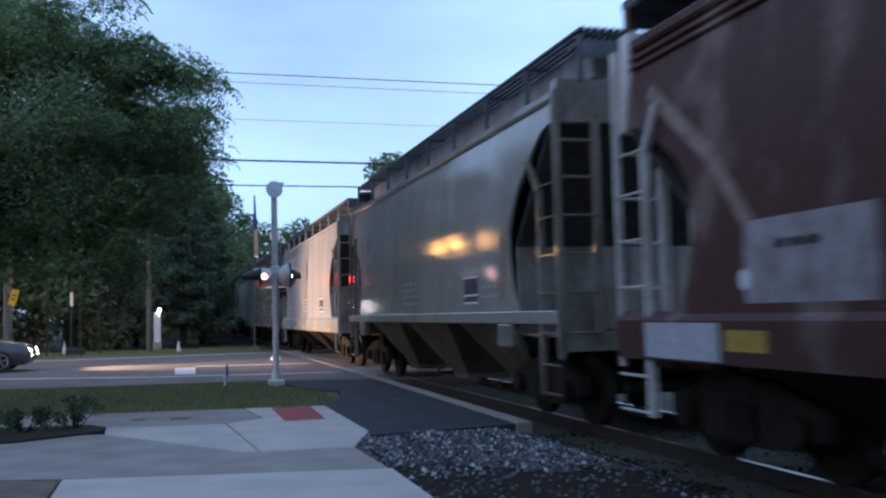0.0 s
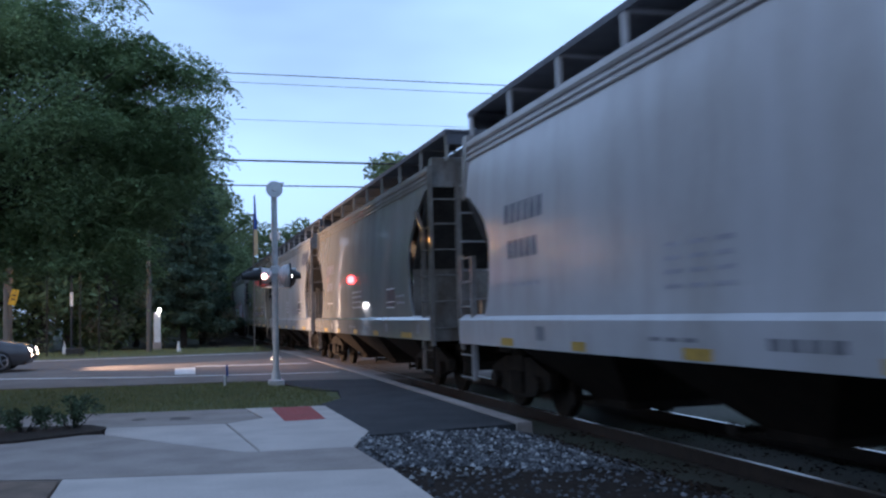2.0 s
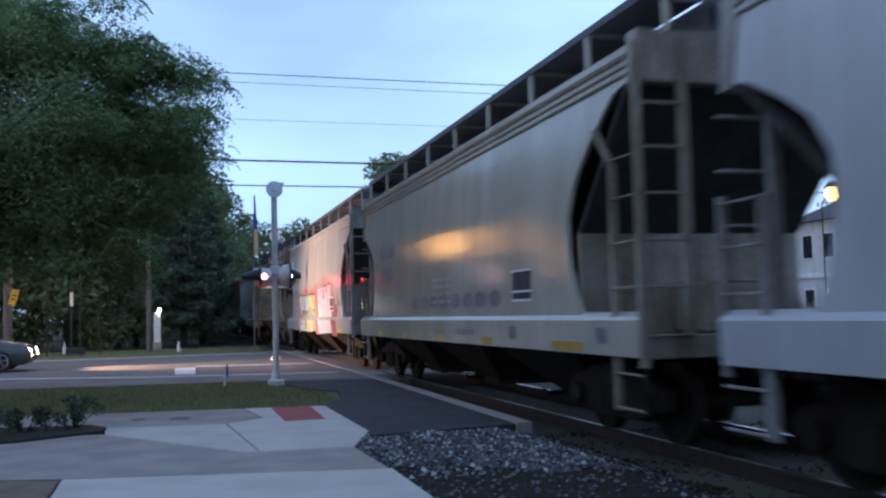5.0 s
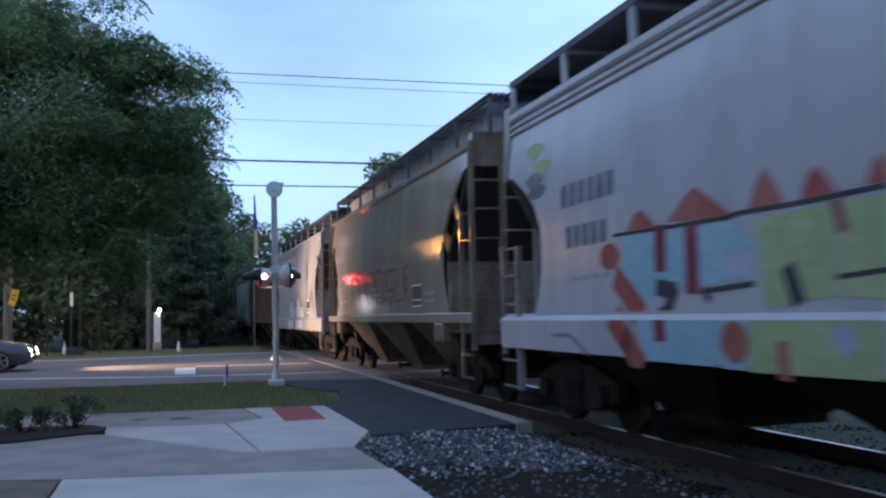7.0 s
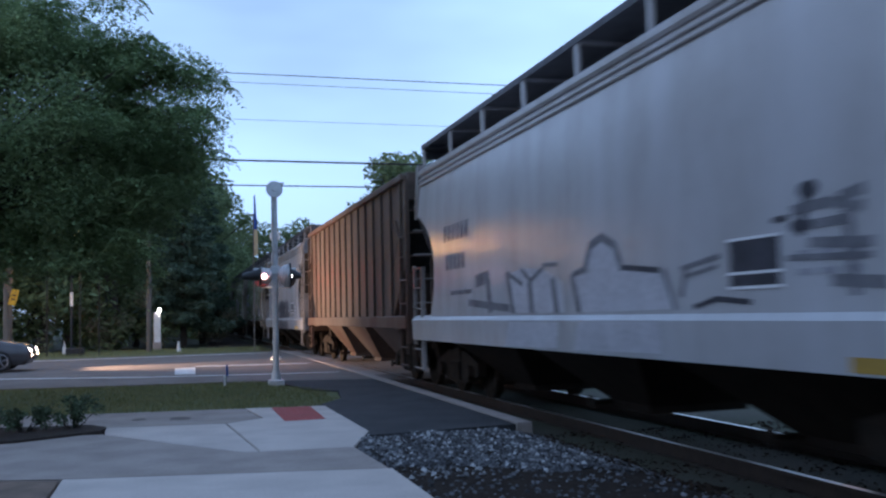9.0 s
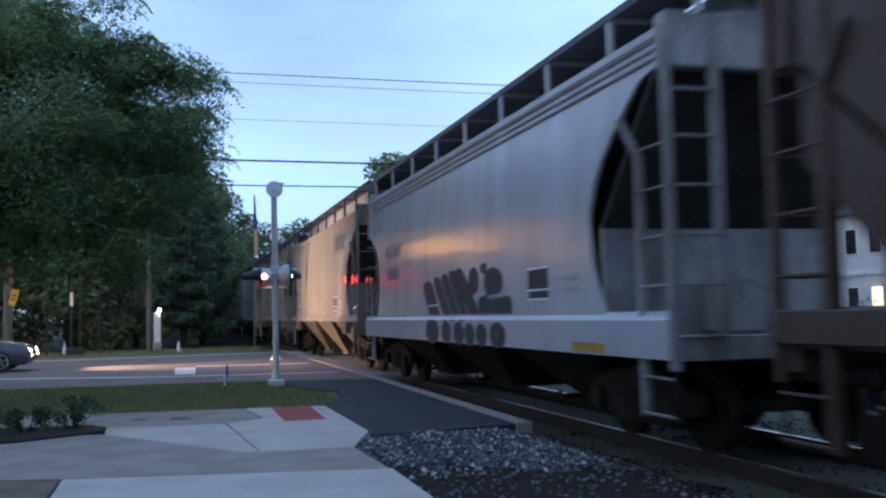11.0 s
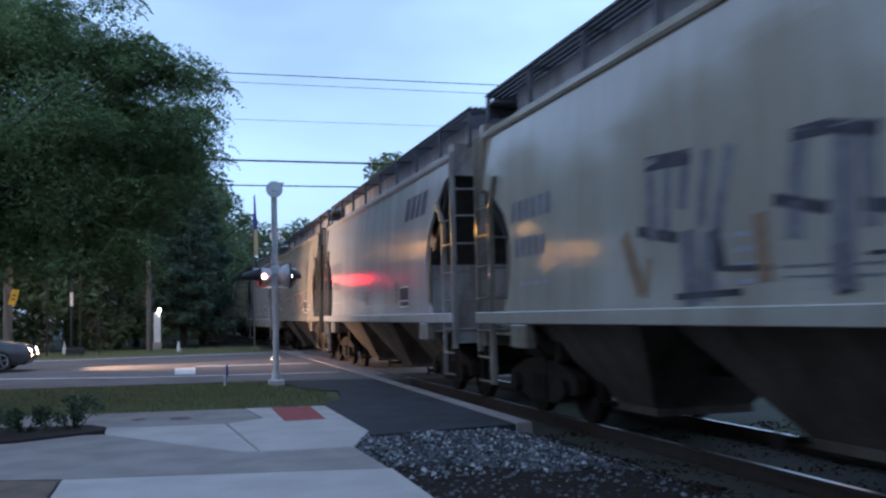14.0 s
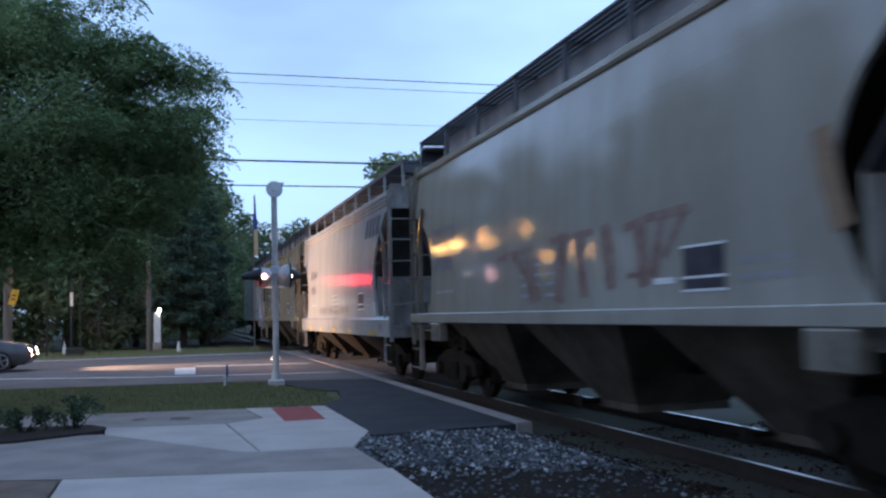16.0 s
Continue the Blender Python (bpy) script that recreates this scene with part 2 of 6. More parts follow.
def rod(bm, a, b, r, n=8, r2=None):
    a, b = Vector(a), Vector(b)
    q = (b - a).to_track_quat("Z", "Y").to_matrix().to_4x4()
    bmesh.ops.create_cone(bm, cap_ends=True, segments=n, radius1=r, radius2=r if r2 is None else r2, depth=(b - a).length,
                          matrix=Matrix.Translation((a + b) / 2) @ q)


def hexa(bm, low, high):
    """A solid between two rings of points."""
    a, b = [bm.verts.new(p) for p in low], [bm.verts.new(p) for p in high]
    k = len(a)
    bm.faces.new(a[::-1]), bm.faces.new(b)
    for i in range(k):
        bm.faces.new((a[i], a[(i + 1) % k], b[(i + 1) % k], b[i]))


def tube(bm, pts, r, n=6):
    """One bent round bar through the points."""
    rings = []
    for i, p in enumerate(pts):
        d = (Vector(pts[min(i + 1, len(pts) - 1)]) - Vector(pts[max(i - 1, 0)])).normalized()
        a = d.orthogonal().normalized()
        b = d.cross(a)
        rings.append([bm.verts.new(Vector(p) + r * (math.cos(t) * a + math.sin(t) * b)) for t in (2 * math.pi * k / n for k in range(n))])
    for u, v in zip(rings, rings[1:]):
        for k in range(n):
            bm.faces.new((u[k], u[(k + 1) % n], v[(k + 1) % n], v[k]))
    bm.faces.new(rings[0][::-1]), bm.faces.new(rings[-1])


def slab(bm, pts, z0, z1):
    hexa(bm, [(x, y, z0) for x, y in pts], [(x, y, z1) for x, y in pts])


def part(name, bm, material, parent=None, label="", smooth=False):
    me = bpy.data.meshes.new(name)
    bmesh.ops.recalc_face_normals(bm, faces=bm.faces[:])
    if smooth:
        for f in bm.faces:
            f.smooth = True
    bm.to_mesh(me)
    bm.free()
    me.materials.append(material)
    ob = new(name, me)
    if parent:
        ob.parent = parent
    if label:
        ob["label"] = label
    return ob


def soup(name, verts, faces, material, parent=None, label=""):
    me = bpy.data.meshes.new(name)
    me.from_pydata(verts, [], faces)
    me.materials.append(material)
    ob = new(name, me)
    if parent:
        ob.parent = parent
    if label:
        ob["label"] = label
    return ob


def thing(name, m, label, category, group="", kind=""):
    ob = new(name)
    ob.matrix_basis = m
    return tagged(ob, label, category, group, kind)


B = bmesh.new

# ---- ground, road, track ----
TRACK = 6.08      # centre line of the track
bm = B()
slab(bm, [(-900, -300), (900, -300), (900, 1500), (-900, 1500)], -0.9, -0.16)
tagged(part("ground", bm, M_EARTH), "dark bare earth and leaf litter beside the railway", "ground", kind="structure")
bm = B()
slab(bm, [(-120, 24.1), (-4.0, 24.3), (2.1, 23.4), (3.4, 22.9), (3.4, 43.2), (-7, 42.2), (-120, 42.4)], -0.3, -0.012)
slab(bm, [(9.2, 20.5), (120, 12), (120, 34), (9.2, 43.6)], -0.3, -0.012)
slab(bm, [(3.4, 22.9), (9.2, 20.5), (9.2, 43.6), (3.4, 43.2)], -0.3, -0.006)
tagged(part("road", bm, M_ROAD), "worn two-lane asphalt road crossing the railway", "road", kind="structure")
bm = B()
slab(bm, [(2.0, 12.0), (4.42, 12.35), (4.5, 16.7), (4.55, 22.6), (3.4, 22.85), (2.2, 23.3), (2.6, 20.2), (3.15, 19.4), (2.9, 17.6), (2.2, 16.3)], -0.3, -0.01)
tagged(part("asphalt_apron", bm, M_ASPH), "fresh black asphalt patch at the crossing", "asphalt", kind="structure")
bm = B()
slab(bm, [(4.4, 12.3), (4.62, 12.3), (4.75, 26), (4.62, 44), (4.46, 44), (4.54, 26)], -0.3, 0.01)
tagged(part("crossing_edge", bm, M_CONC2), "worn concrete edge of the crossing beside the rail", "kerb", kind="structure")
# painted lines
bm = B()
slab(bm, [(-60, 36.5), (-4.7, 28.9), (-0.9, 27.0), (2.5, 26.2), (4.2, 25.9), (4.2, 25.72), (2.5, 26.02), (-0.9, 26.8), (-4.7, 28.65), (-60, 36.2)], -0.011, -0.004)
tagged(part("edge_line", bm, M_LINE), "worn white road edge line", "road marking", kind="structure")
bm = B()
slab(bm, [(-60, 41.6), (-7, 41.0), (3.8, 42.0), (3.8, 41.8), (-7, 40.75), (-60, 41.35)], -0.011, -0.004)
tagged(part("edge_line", bm, M_LINE), "worn white road edge line", "road marking", kind="structure")
bm = B()
slab(bm, [(-0.05, 27.6), (0.5, 27.5), (0.56, 31.2), (-0.05, 31.0)], -0.011, -0.003)
tagged(part("stop_bar", bm, M_LINE), "broad white painted bar on the road", "road marking", kind="structure")
bm = B()
slab(bm, [(0.6, 31.7), (4.0, 31.0), (4.3, 31.4), (0.6, 32.1)], -0.011, -0.004)
tagged(part("centre_line", bm, M_LINE), "worn white painted line across the road", "road marking", kind="structure")

# pavement slabs
def pavement(name, pts, z, m, label):
    bm = B()
    slab(bm, [(x * 1.034, y * 1.034) for x, y in pts], -0.25, z)
    bmesh.ops.bevel(bm, geom=[e for e in bm.edges if all(v.co.z > z - 0.001 for v in e.verts)], offset=0.012, segments=1, affect="EDGES")
    return tagged(part(name, bm, m), label, "pavement", kind="structure")


pavement("pavement", [(-0.95, 13.97), (0.65, 13.73), (0.86, 10.76), (0.69, 10.76), (-0.9, 13.28)], 0.0, M_CONC, "pale concrete pavement slab")
pavement("pavement", [(0.67, 13.73), (1.2, 14.2), (2.32, 15.7), (2.33, 12.05), (1.9, 10.68), (0.88, 10.74)], 0.0, M_CONC, "pale concrete ramp slab")
pavement("pavement", [(-2.66, 16.47), (-1.14, 16.21), (1.05, 15.9), (1.19, 14.2), (0.65, 13.75), (-0.95, 14.0), (-1.3, 14.05), (-2.3, 14.3)], -0.004, M_CONC2, "grey concrete walk with damp stains")
pavement("pavement", [(1.07, 15.9), (2.3, 15.72), (1.22, 14.22)], -0.002, M_CONC, "pale concrete walk beside the tactile mat")
pavement("pavement", [(-6, 14.2), (-0.93, 13.25), (0.69, 10.73), (1.9, 10.65), (1.95, 9.06), (-1.03, 9.68), (-1.6, 9.86), (-6, 10.6)], -0.004, M_CONC2, "worn grey concrete driveway")
pavement("pavement", [(-1.03, 9.64), (1.97, 9.02), (1.95, 4.0), (-1.0, 4.0)], 0.0, M_CONC, "pale concrete walk slab")
pavement("pavement", [(-6, 10.55), (-1.62, 9.84), (-1.06, 9.62), (-1.04, 4), (-6, 4)], -0.006, M_PAVER, "brown paved yard beside the walk")
pavement("pavement", [(-7, 3.96), (1.95, 3.96), (1.95, -8), (-7, -8)], -0.004, M_CONC2, "grey concrete forecourt")
mat_ = pavement("tactile_mat", [(1.46, 15.75), (2.08, 15.62), (2.03, 13.66), (1.45, 13.64)], 0.008, M_MAT, "faded red tactile warning mat")
bm = B()
for i in range(9):
    for j in range(22):
        x, y = (1.49 + 0.063 * i) * 1.034, (13.75 + 0.086 * j) * 1.034
        bmesh.ops.create_cone(bm, cap_ends=True, segments=6, radius1=0.013, radius2=0.009, depth=0.003, matrix=pose(x, y, 0.0095))
tagged(part("domes", bm, M_MAT, mat_), "", "", kind="stuff")

# lawn strip
bm = B()
slab(bm, [(-60, 36.0), (-60, 18), (-2.75, 17.05), (1.1, 16.45), (2.38, 16.25), (2.9, 17.6), (3.1, 19.3), (2.55, 20.2), (2.15, 23.2), (-4.0, 24.1)], -0.3, -0.03)
tagged(part("lawn", bm, M_GRASSGROUND), "mown grass strip beside the road", "grass", kind="structure")
bm = B()
slab(bm, [(-120, 43), (-7, 42.4), (3.6, 43.4), (4.2, 52), (-7, 52), (-120, 56)], -0.3, -0.03)
tagged(part("verge", bm, M_GRASSGROUND), "grass verge across the road", "grass", kind="structure")


def blades(name, n, where, tall, label):
    rnd = random.Random(5)
    vs, fs = [], []
    while len(fs) < n:
        x, y = where(rnd)
        if x is None:
            continue
        a, h, w = rnd.uniform(0, 6.28), tall * rnd.uniform(0.4, 1.1), rnd.uniform(0.004, 0.009)
        lx, ly = rnd.uniform(-0.4, 0.4) * h, rnd.uniform(-0.4, 0.4) * h
        k = len(vs)
        vs += [(x - w * math.cos(a), y - w * math.sin(a), -0.035), (x + w * math.cos(a), y + w * math.sin(a), -0.035), (x + lx, y + ly, -0.035 + h)]
        fs.append((k, k + 1, k + 2))
    return tagged(soup(name, vs, fs, M_BLADE), label, "grass", kind="stuff")


def in_lawn(rnd):
    x, y = rnd.uniform(-6, 3.0), rnd.uniform(16.2, 24.0)
    lo = 17.05 - (x + 2.75) * 0.156
    hi = 24.0 - max(0, x + 4) * 0.13
    right = 2.4 + 0.5 * min(1, (y - 16.2) / 1.4) if y < 19.3 else 3.1 - 0.3 * (y - 19.3)
    return (x, y) if lo + 0.05 < y < hi and x < right - 0.05 + rnd.uniform(-0.15, 0.02) else (None, None)


blades("grass", 26000, in_lawn, 0.085, "short green grass of the roadside strip")
blades("grass", 9000, lambda r: (r.uniform(-12, 4.2), r.uniform(43.6, 51.5)), 0.16, "rough green grass of the far verge")

# ballast
def bed_z(x, y):
    """Height of the stone bed: level with the apron beside the walk, lower between the rails."""
    u = min(1, max(0, (x - 3.9) / 1.0))
    return -0.035 - 0.145 * u * u * (3 - 2 * u) + 0.02 * noise.noise((x * 1.7, y * 1.7, 0))


bm = B()
gx, gy = 26, 150
rows_ = []
for j in range(gy + 1):
    y = -18 + j * 0.24 if j < 130 else 13.2 + (j - 130) * 7.0
    row = []
    for i in range(gx + 1):
        x = 1.9 + i * (9.6 - 1.9) / gx
        z = bed_z(x, y)
        if 12.2 < y < 45 and x < 9.4:
            z = -0.25
        row.append(bm.verts.new((x, y, z)))
    rows_.append(row)
for j in range(gy):
    for i in range(gx):
        bm.faces.new((rows_[j][i], rows_[j][i + 1], rows_[j + 1][i + 1], rows_[j + 1][i]))
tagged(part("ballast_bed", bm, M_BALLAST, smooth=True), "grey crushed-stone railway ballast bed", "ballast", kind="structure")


def stones(name, n, where, size, label, material=None):
    rnd = random.Random(9)
    vs, fs = [], []
    base = [(1, 0, 0), (0, 1, 0), (-1, 0, 0), (0, -1, 0), (0, 0, 1), (0.5, 0.5, 0.8)]
    tri = [(0, 1, 5), (1, 2, 4), (2, 3, 4), (3, 0, 4), (0, 5, 4), (5, 1, 4)]
    for _ in range(n):
        x, y, z = where(rnd)
        s = size * rnd.uniform(0.5, 1.4)
        e = Euler((rnd.uniform(-0.6, 0.6), rnd.uniform(-0.6, 0.6), rnd.uniform(0, 6.3))).to_matrix()
        k = len(vs)
        for b in base:
            v = e @ Vector((b[0] * s * rnd.uniform(0.6, 1.1), b[1] * s * rnd.uniform(0.5, 1), b[2] * s * rnd.uniform(0.4, 0.9)))
            vs.append((x + v.x, y + v.y, z + v.z))
        fs += [tuple(k + q for q in t) for t in tri]
    return tagged(soup(name, vs, fs, material or M_STONE), label, "ballast stones", kind="stuff")


def near_bed(r):
    x, y = r.uniform(2.0, 4.6), r.uniform(3.5, 12.2)
    while y + 0.35 * x < 10.2 + 0.5 * noise.noise((x * 1.3, y * 1.3, 4.0)) and r.random() < 0.9:
        x, y = r.uniform(2.0, 4.6), r.uniform(3.5, 12.2)
    return x, y, bed_z(x, y)


def track_bed(r):
    x, y = r.uniform(4.3, 9.2), r.uniform(1.5, 12.2)
    return x, y, bed_z(x, y) + 0.004


stones("ballast_stones", 6500, near_bed, 0.032, "loose grey crushed stones beside the track")
def pale_bed(r):
    x = r.uniform(2.1, 4.3)
    y = 12.1 - 3.4 * r.random() ** 1.3
    return x, y, bed_z(x, y) + 0.012


stones("pale_stones", 420, pale_bed, 0.034, "scattered pale stones on the ballast", M_PALESTONE)
stones("ballast_stones", 9500, track_bed, 0.034, "dirty crushed stones between the sleepers, darkened for the train's shade", M_TRACKBED)

# track: rails on sleepers
track = thing("railway_track", pose(TRACK, 0, 0), "steel rails on dark timber sleepers", "railway track", kind="structure")
for sx in (-0.7525, 0.7525):
    bm = B()
    box(bm, sx - 0.07, sx + 0.07, -60, 330, -0.172, -0.15)
    box(bm, sx - 0.012, sx + 0.012, -60, 330, -0.15, -0.04)
    box(bm, sx - 0.035, sx + 0.035, -60, 330, -0.04, -0.003)
    rail = part("rail", bm, M_RAIL, track, "rusty-sided steel rail")
    bm = B()
    box(bm, sx - 0.03, sx + 0.03, -60, 330, -0.003, 0.0)
    part("rail_head", bm, M_RAILTOP, rail, "polished running surface")
bm = B()
box(bm, -1.3, 1.3, -0.11, 0.11, -0.33, -0.165, 0.01)
tie = part("sleeper", bm, M_TIE, track, "dark creosoted timber sleeper")
for i in range(150):
    y = -8 + 0.53 * i
    if i == 0:
        tie.location = (0, y, 0)
        continue
    if 12.2 < y < 44:
        continue
    o = new("sleeper", tie.data)
    o.parent, o.location = track, (0, y, 0)
# crossing panels between and beside the rails
bm = B()
for x0, x1 in ((-0.66, 0.66), (-1.45, -0.85), (0.85, 2.0)):
    for j in range(8):
        box(bm, x0, x1, 24.0 + 2.4 * j + 0.02, 24.0 + 2.4 * j + 2.38, -0.3, -0.004, 0.006)
tagged(part("crossing_panels", bm, M_CONC2, track), "worn concrete crossing panels")

# ---- train ----
PLAIN_HALF, DEEP_HALF = 7.35, 7.57      # from the middle of a car to its end sill, by type
HALF = PLAIN_HALF
SIDE = 1.57
SPEED = 13.78


def side_x(z):
    """Half width of the bulged side sheets."""
    return 1.53 - 0.035 * ((z - 2.3) / 1.0) ** 2 if z > 2.3 else 1.53


CUT = ((1.4, 6.05), (1.7, 5.85), (2.1, 5.68), (2.6, 5.66), (3.0, 5.85), (3.3, 6.15), (3.6, 6.5), (3.86, 6.85), (3.9, 7.3), (4.4, 7.3))


# the trailing ends are cut back less, under a deeper end panel
CUT_FAR = ((1.4, 6.35), (1.7, 6.15), (2.1, 6.0), (2.5, 6.0), (2.8, 6.15), (3.0, 6.4), (3.2, 6.78), (3.35, 7.1), (3.4, 7.3), (4.4, 7.3))


def cut_y(z, e):
    """Reach of the side sheet towards the end e at a height; the ends are cut back over the platforms."""
    line = CUT if e < 0 else CUT_FAR
    for (z0, y0), (z1, y1) in zip(line, line[1:]):
        if z <= z1:
            return y0 + (y1 - y0) * max(0, z - z0) / (z1 - z0) + HALF - 7.53
    return line[-1][1] + HALF - 7.53


def bogie(parent, y):
    bm = B()
    for s in (-1, 1):
        x0, x1 = s * 1.0, s * 1.14
        hexa(bm, [(x0, y - 1.25, 0.42), (x0, y - 0.45, 0.25), (x0, y + 0.45, 0.25), (x0, y + 1.25, 0.42), (x0, y + 1.25, 0.62), (x0, y + 0.55, 0.82), (x0, y - 0.55, 0.82), (x0, y - 1.25, 0.62)],
             [(x1, y - 1.25, 0.42), (x1, y - 0.45, 0.25), (x1, y + 0.45, 0.25), (x1, y + 1.25, 0.42), (x1, y + 1.25, 0.62), (x1, y + 0.55, 0.82), (x1, y - 0.55, 0.82), (x1, y - 1.25, 0.62)])
        for k in (-0.18, 0, 0.18):
            rod(bm, (s * 1.16, y + k, 0.3), (s * 1.16, y + k, 0.62), 0.065, 8)
        for e in (-0.89, 0.89):
            rod(bm, (s * 1.0, y + e, 0.46), (s * 1.24, y + e, 0.46), 0.13, 10)
    box(bm, -1.15, 1.15, y - 0.22, y + 0.22, 0.5, 0.86)
    truck = part("truck_frame", bm, M_STEEL, parent, "grimy cast-steel truck")
    for e in (-0.89, 0.89):
        bm = B()
        rod(bm, (-0.75, y + e, 0.457), (0.75, y + e, 0.457), 0.08, 10)
        for s in (-1, 1):
            rod(bm, (s * 0.69, y + e, 0.457), (s * 0.82, y + e, 0.457), 0.457, 28)
            rod(bm, (s * 0.82, y + e, 0.457), (s * 0.835, y + e, 0.457), 0.38, 28, 0.34)
        part("wheelset", bm, M_STEEL, truck, "dark steel wheels on an axle")


def ladders(parent, m, e, short=False):
    """Ladders and grab irons of one end, e is -1 or 1."""
    for s in (-1, 1):
        bm = B()
        ye, x = e * HALF, s * 1.52
        w = 0.04 if e < 0 else 0.032
        box(bm, x - w, x + w, ye - w - 0.01, ye + w, 0.9, 2.45 if short else 4.25)
        part("corner_post", bm, m, parent)
        bm = B()
        top = 2.4 if short else 3.05
        box(bm, x - 0.035, x + 0.045, ye - e * 0.62 - 0.04, ye - e * 0.62 + 0.04, 0.42, top)
        if not short:
            hexa(bm, [(x - 0.035, ye - e * 0.66, 3.05), (x + 0.04, ye - e * 0.66, 3.05), (x + 0.04, ye - e * 0.58, 3.05), (x - 0.035, ye - e * 0.58, 3.05)],
                 [(x - 0.06, ye - e * 1.0, 3.5), (x + 0.0, ye - e * 1.0, 3.5), (x + 0.0, ye - e * 0.92, 3.5), (x - 0.06, ye - e * 0.92, 3.5)])
        stile = part("side_ladder", bm, m, parent)
        for z in ((0.46, 0.82, 1.22, 1.6, 2.0, 2.38) if short else (0.46, 0.82, 1.22, 1.72, 2.2, 2.68, 3.1)):
            bm = B()
            rod(bm, (x + s * 0.03, ye, z), (x + s * 0.03, ye - e * 0.64, z), 0.016, 6)
            part("rung", bm, m, stile)
        bm = B()
        box(bm, s * 0.98 - 0.05, s * 0.98 + 0.05, ye - 0.03, ye + 0.05, 1.1, 3.95)
        stile = part("end_ladder", bm, m, parent)
        for z in (1.22, 1.72, 2.2, 2.68, 3.16, 3.62):
            bm = B()
            rod(bm, (s * 0.98, ye + e * 0.03, z), (s * 1.52, ye + e * 0.03, z), 0.016, 6)
            part("rung", bm, m, stile)
        # stirrup step below the sill
        bm = B()
        for dy in (0, 0.5):
            rod(bm, (s * 1.5, ye - e * dy, 1.15), (s * 1.5, ye - e * dy, 0.42), 0.02, 6)
        rod(bm, (s * 1.5, ye, 0.42), (s * 1.5, ye - e * 0.5, 0.42), 0.022, 6)
        part("stirrup_step", bm, M_STEEL, parent)


def car_end(parent, m, e, deep=False):
    ye = e * HALF
    top = 3.86 if e < 0 else 3.36       # lower edge of the end panel
    back = 1.6 if e < 0 else 1.4        # bulkhead behind the end sill
    bm = B()
    hexa(bm, [(-1.5, ye - e * 0.22, top), (1.5, ye - e * 0.22, top), (1.5, ye - e * 0.02, top), (-1.5, ye - e * 0.02, top)],
         [(-1.46, ye - e * 0.28, 4.42), (1.46, ye - e * 0.28, 4.42), (1.46, ye - e * 0.05, 4.42), (-1.46, ye - e * 0.05, 4.42)])
    part("end_panel", bm, m, parent)
    bm = B()
    t = 0.04
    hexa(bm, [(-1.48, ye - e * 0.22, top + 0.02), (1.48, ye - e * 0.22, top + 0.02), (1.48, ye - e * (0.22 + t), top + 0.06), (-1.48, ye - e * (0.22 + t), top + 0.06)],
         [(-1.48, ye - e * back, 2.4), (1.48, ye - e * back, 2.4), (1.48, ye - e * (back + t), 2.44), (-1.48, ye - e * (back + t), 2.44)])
    part("slope_sheet", bm, M_DARKSHEET, parent, "sloping end sheet, coloured dark for the shade under it")
    bm = B()
    box(bm, -1.48, 1.48, ye - e * (back + 0.05), ye - e * back, 1.2, 2.42)
    box(bm, -0.3, 0.1, ye - e * back, ye - e * 0.9, 1.2, 1.8, 0.04)
    part("end_bulkhead", bm, m, parent)
    bm = B()
    box(bm, -1.5, 1.5, ye - e * 0.2, ye, 0.98, 1.22, 0.01)
    box(bm, -1.45, 1.45, ye - e * 1.75, ye - e * 0.2, 1.16, 1.2)
    part("end_platform", bm, m, parent)
    bm = B()
    box(bm, -0.16, 0.16, ye - e * 0.3, ye + e * 0.25, 0.74, 1.0, 0.02)
    box(bm, -0.07, 0.07, ye + e * 0.2, ye + e * 0.62, 0.8, 0.96, 0.02)
    box(bm, -0.16, 0.16, ye + e * 0.55, ye + e * 0.71, 0.72, 1.02, 0.04)
    part("coupler", bm, M_STEEL, parent, "dark knuckle coupler")
    bm = B()
    pts = [Vector((0.45, ye + e * 0.02, 0.85)), Vector((0.4, ye + e * 0.3, 0.5)), Vector((0.3, ye + e * 0.7, 0.42))]
    tube(bm, pts, 0.03)
    part("air_hose", bm, M_RUBBER, parent, "black rubber air hose")
    ladders(parent, m, e, deep and e > 0)


# end sheets coloured near-black: the shade of the recess under the slope
M_DARKSHEET = mat("shaded_slope_sheet", (0.06, 0.055, 0.052), (0.035, 0.032, 0.03), rough=0.8, scale=2, fine=14, bump=0.1, spec=0.12)


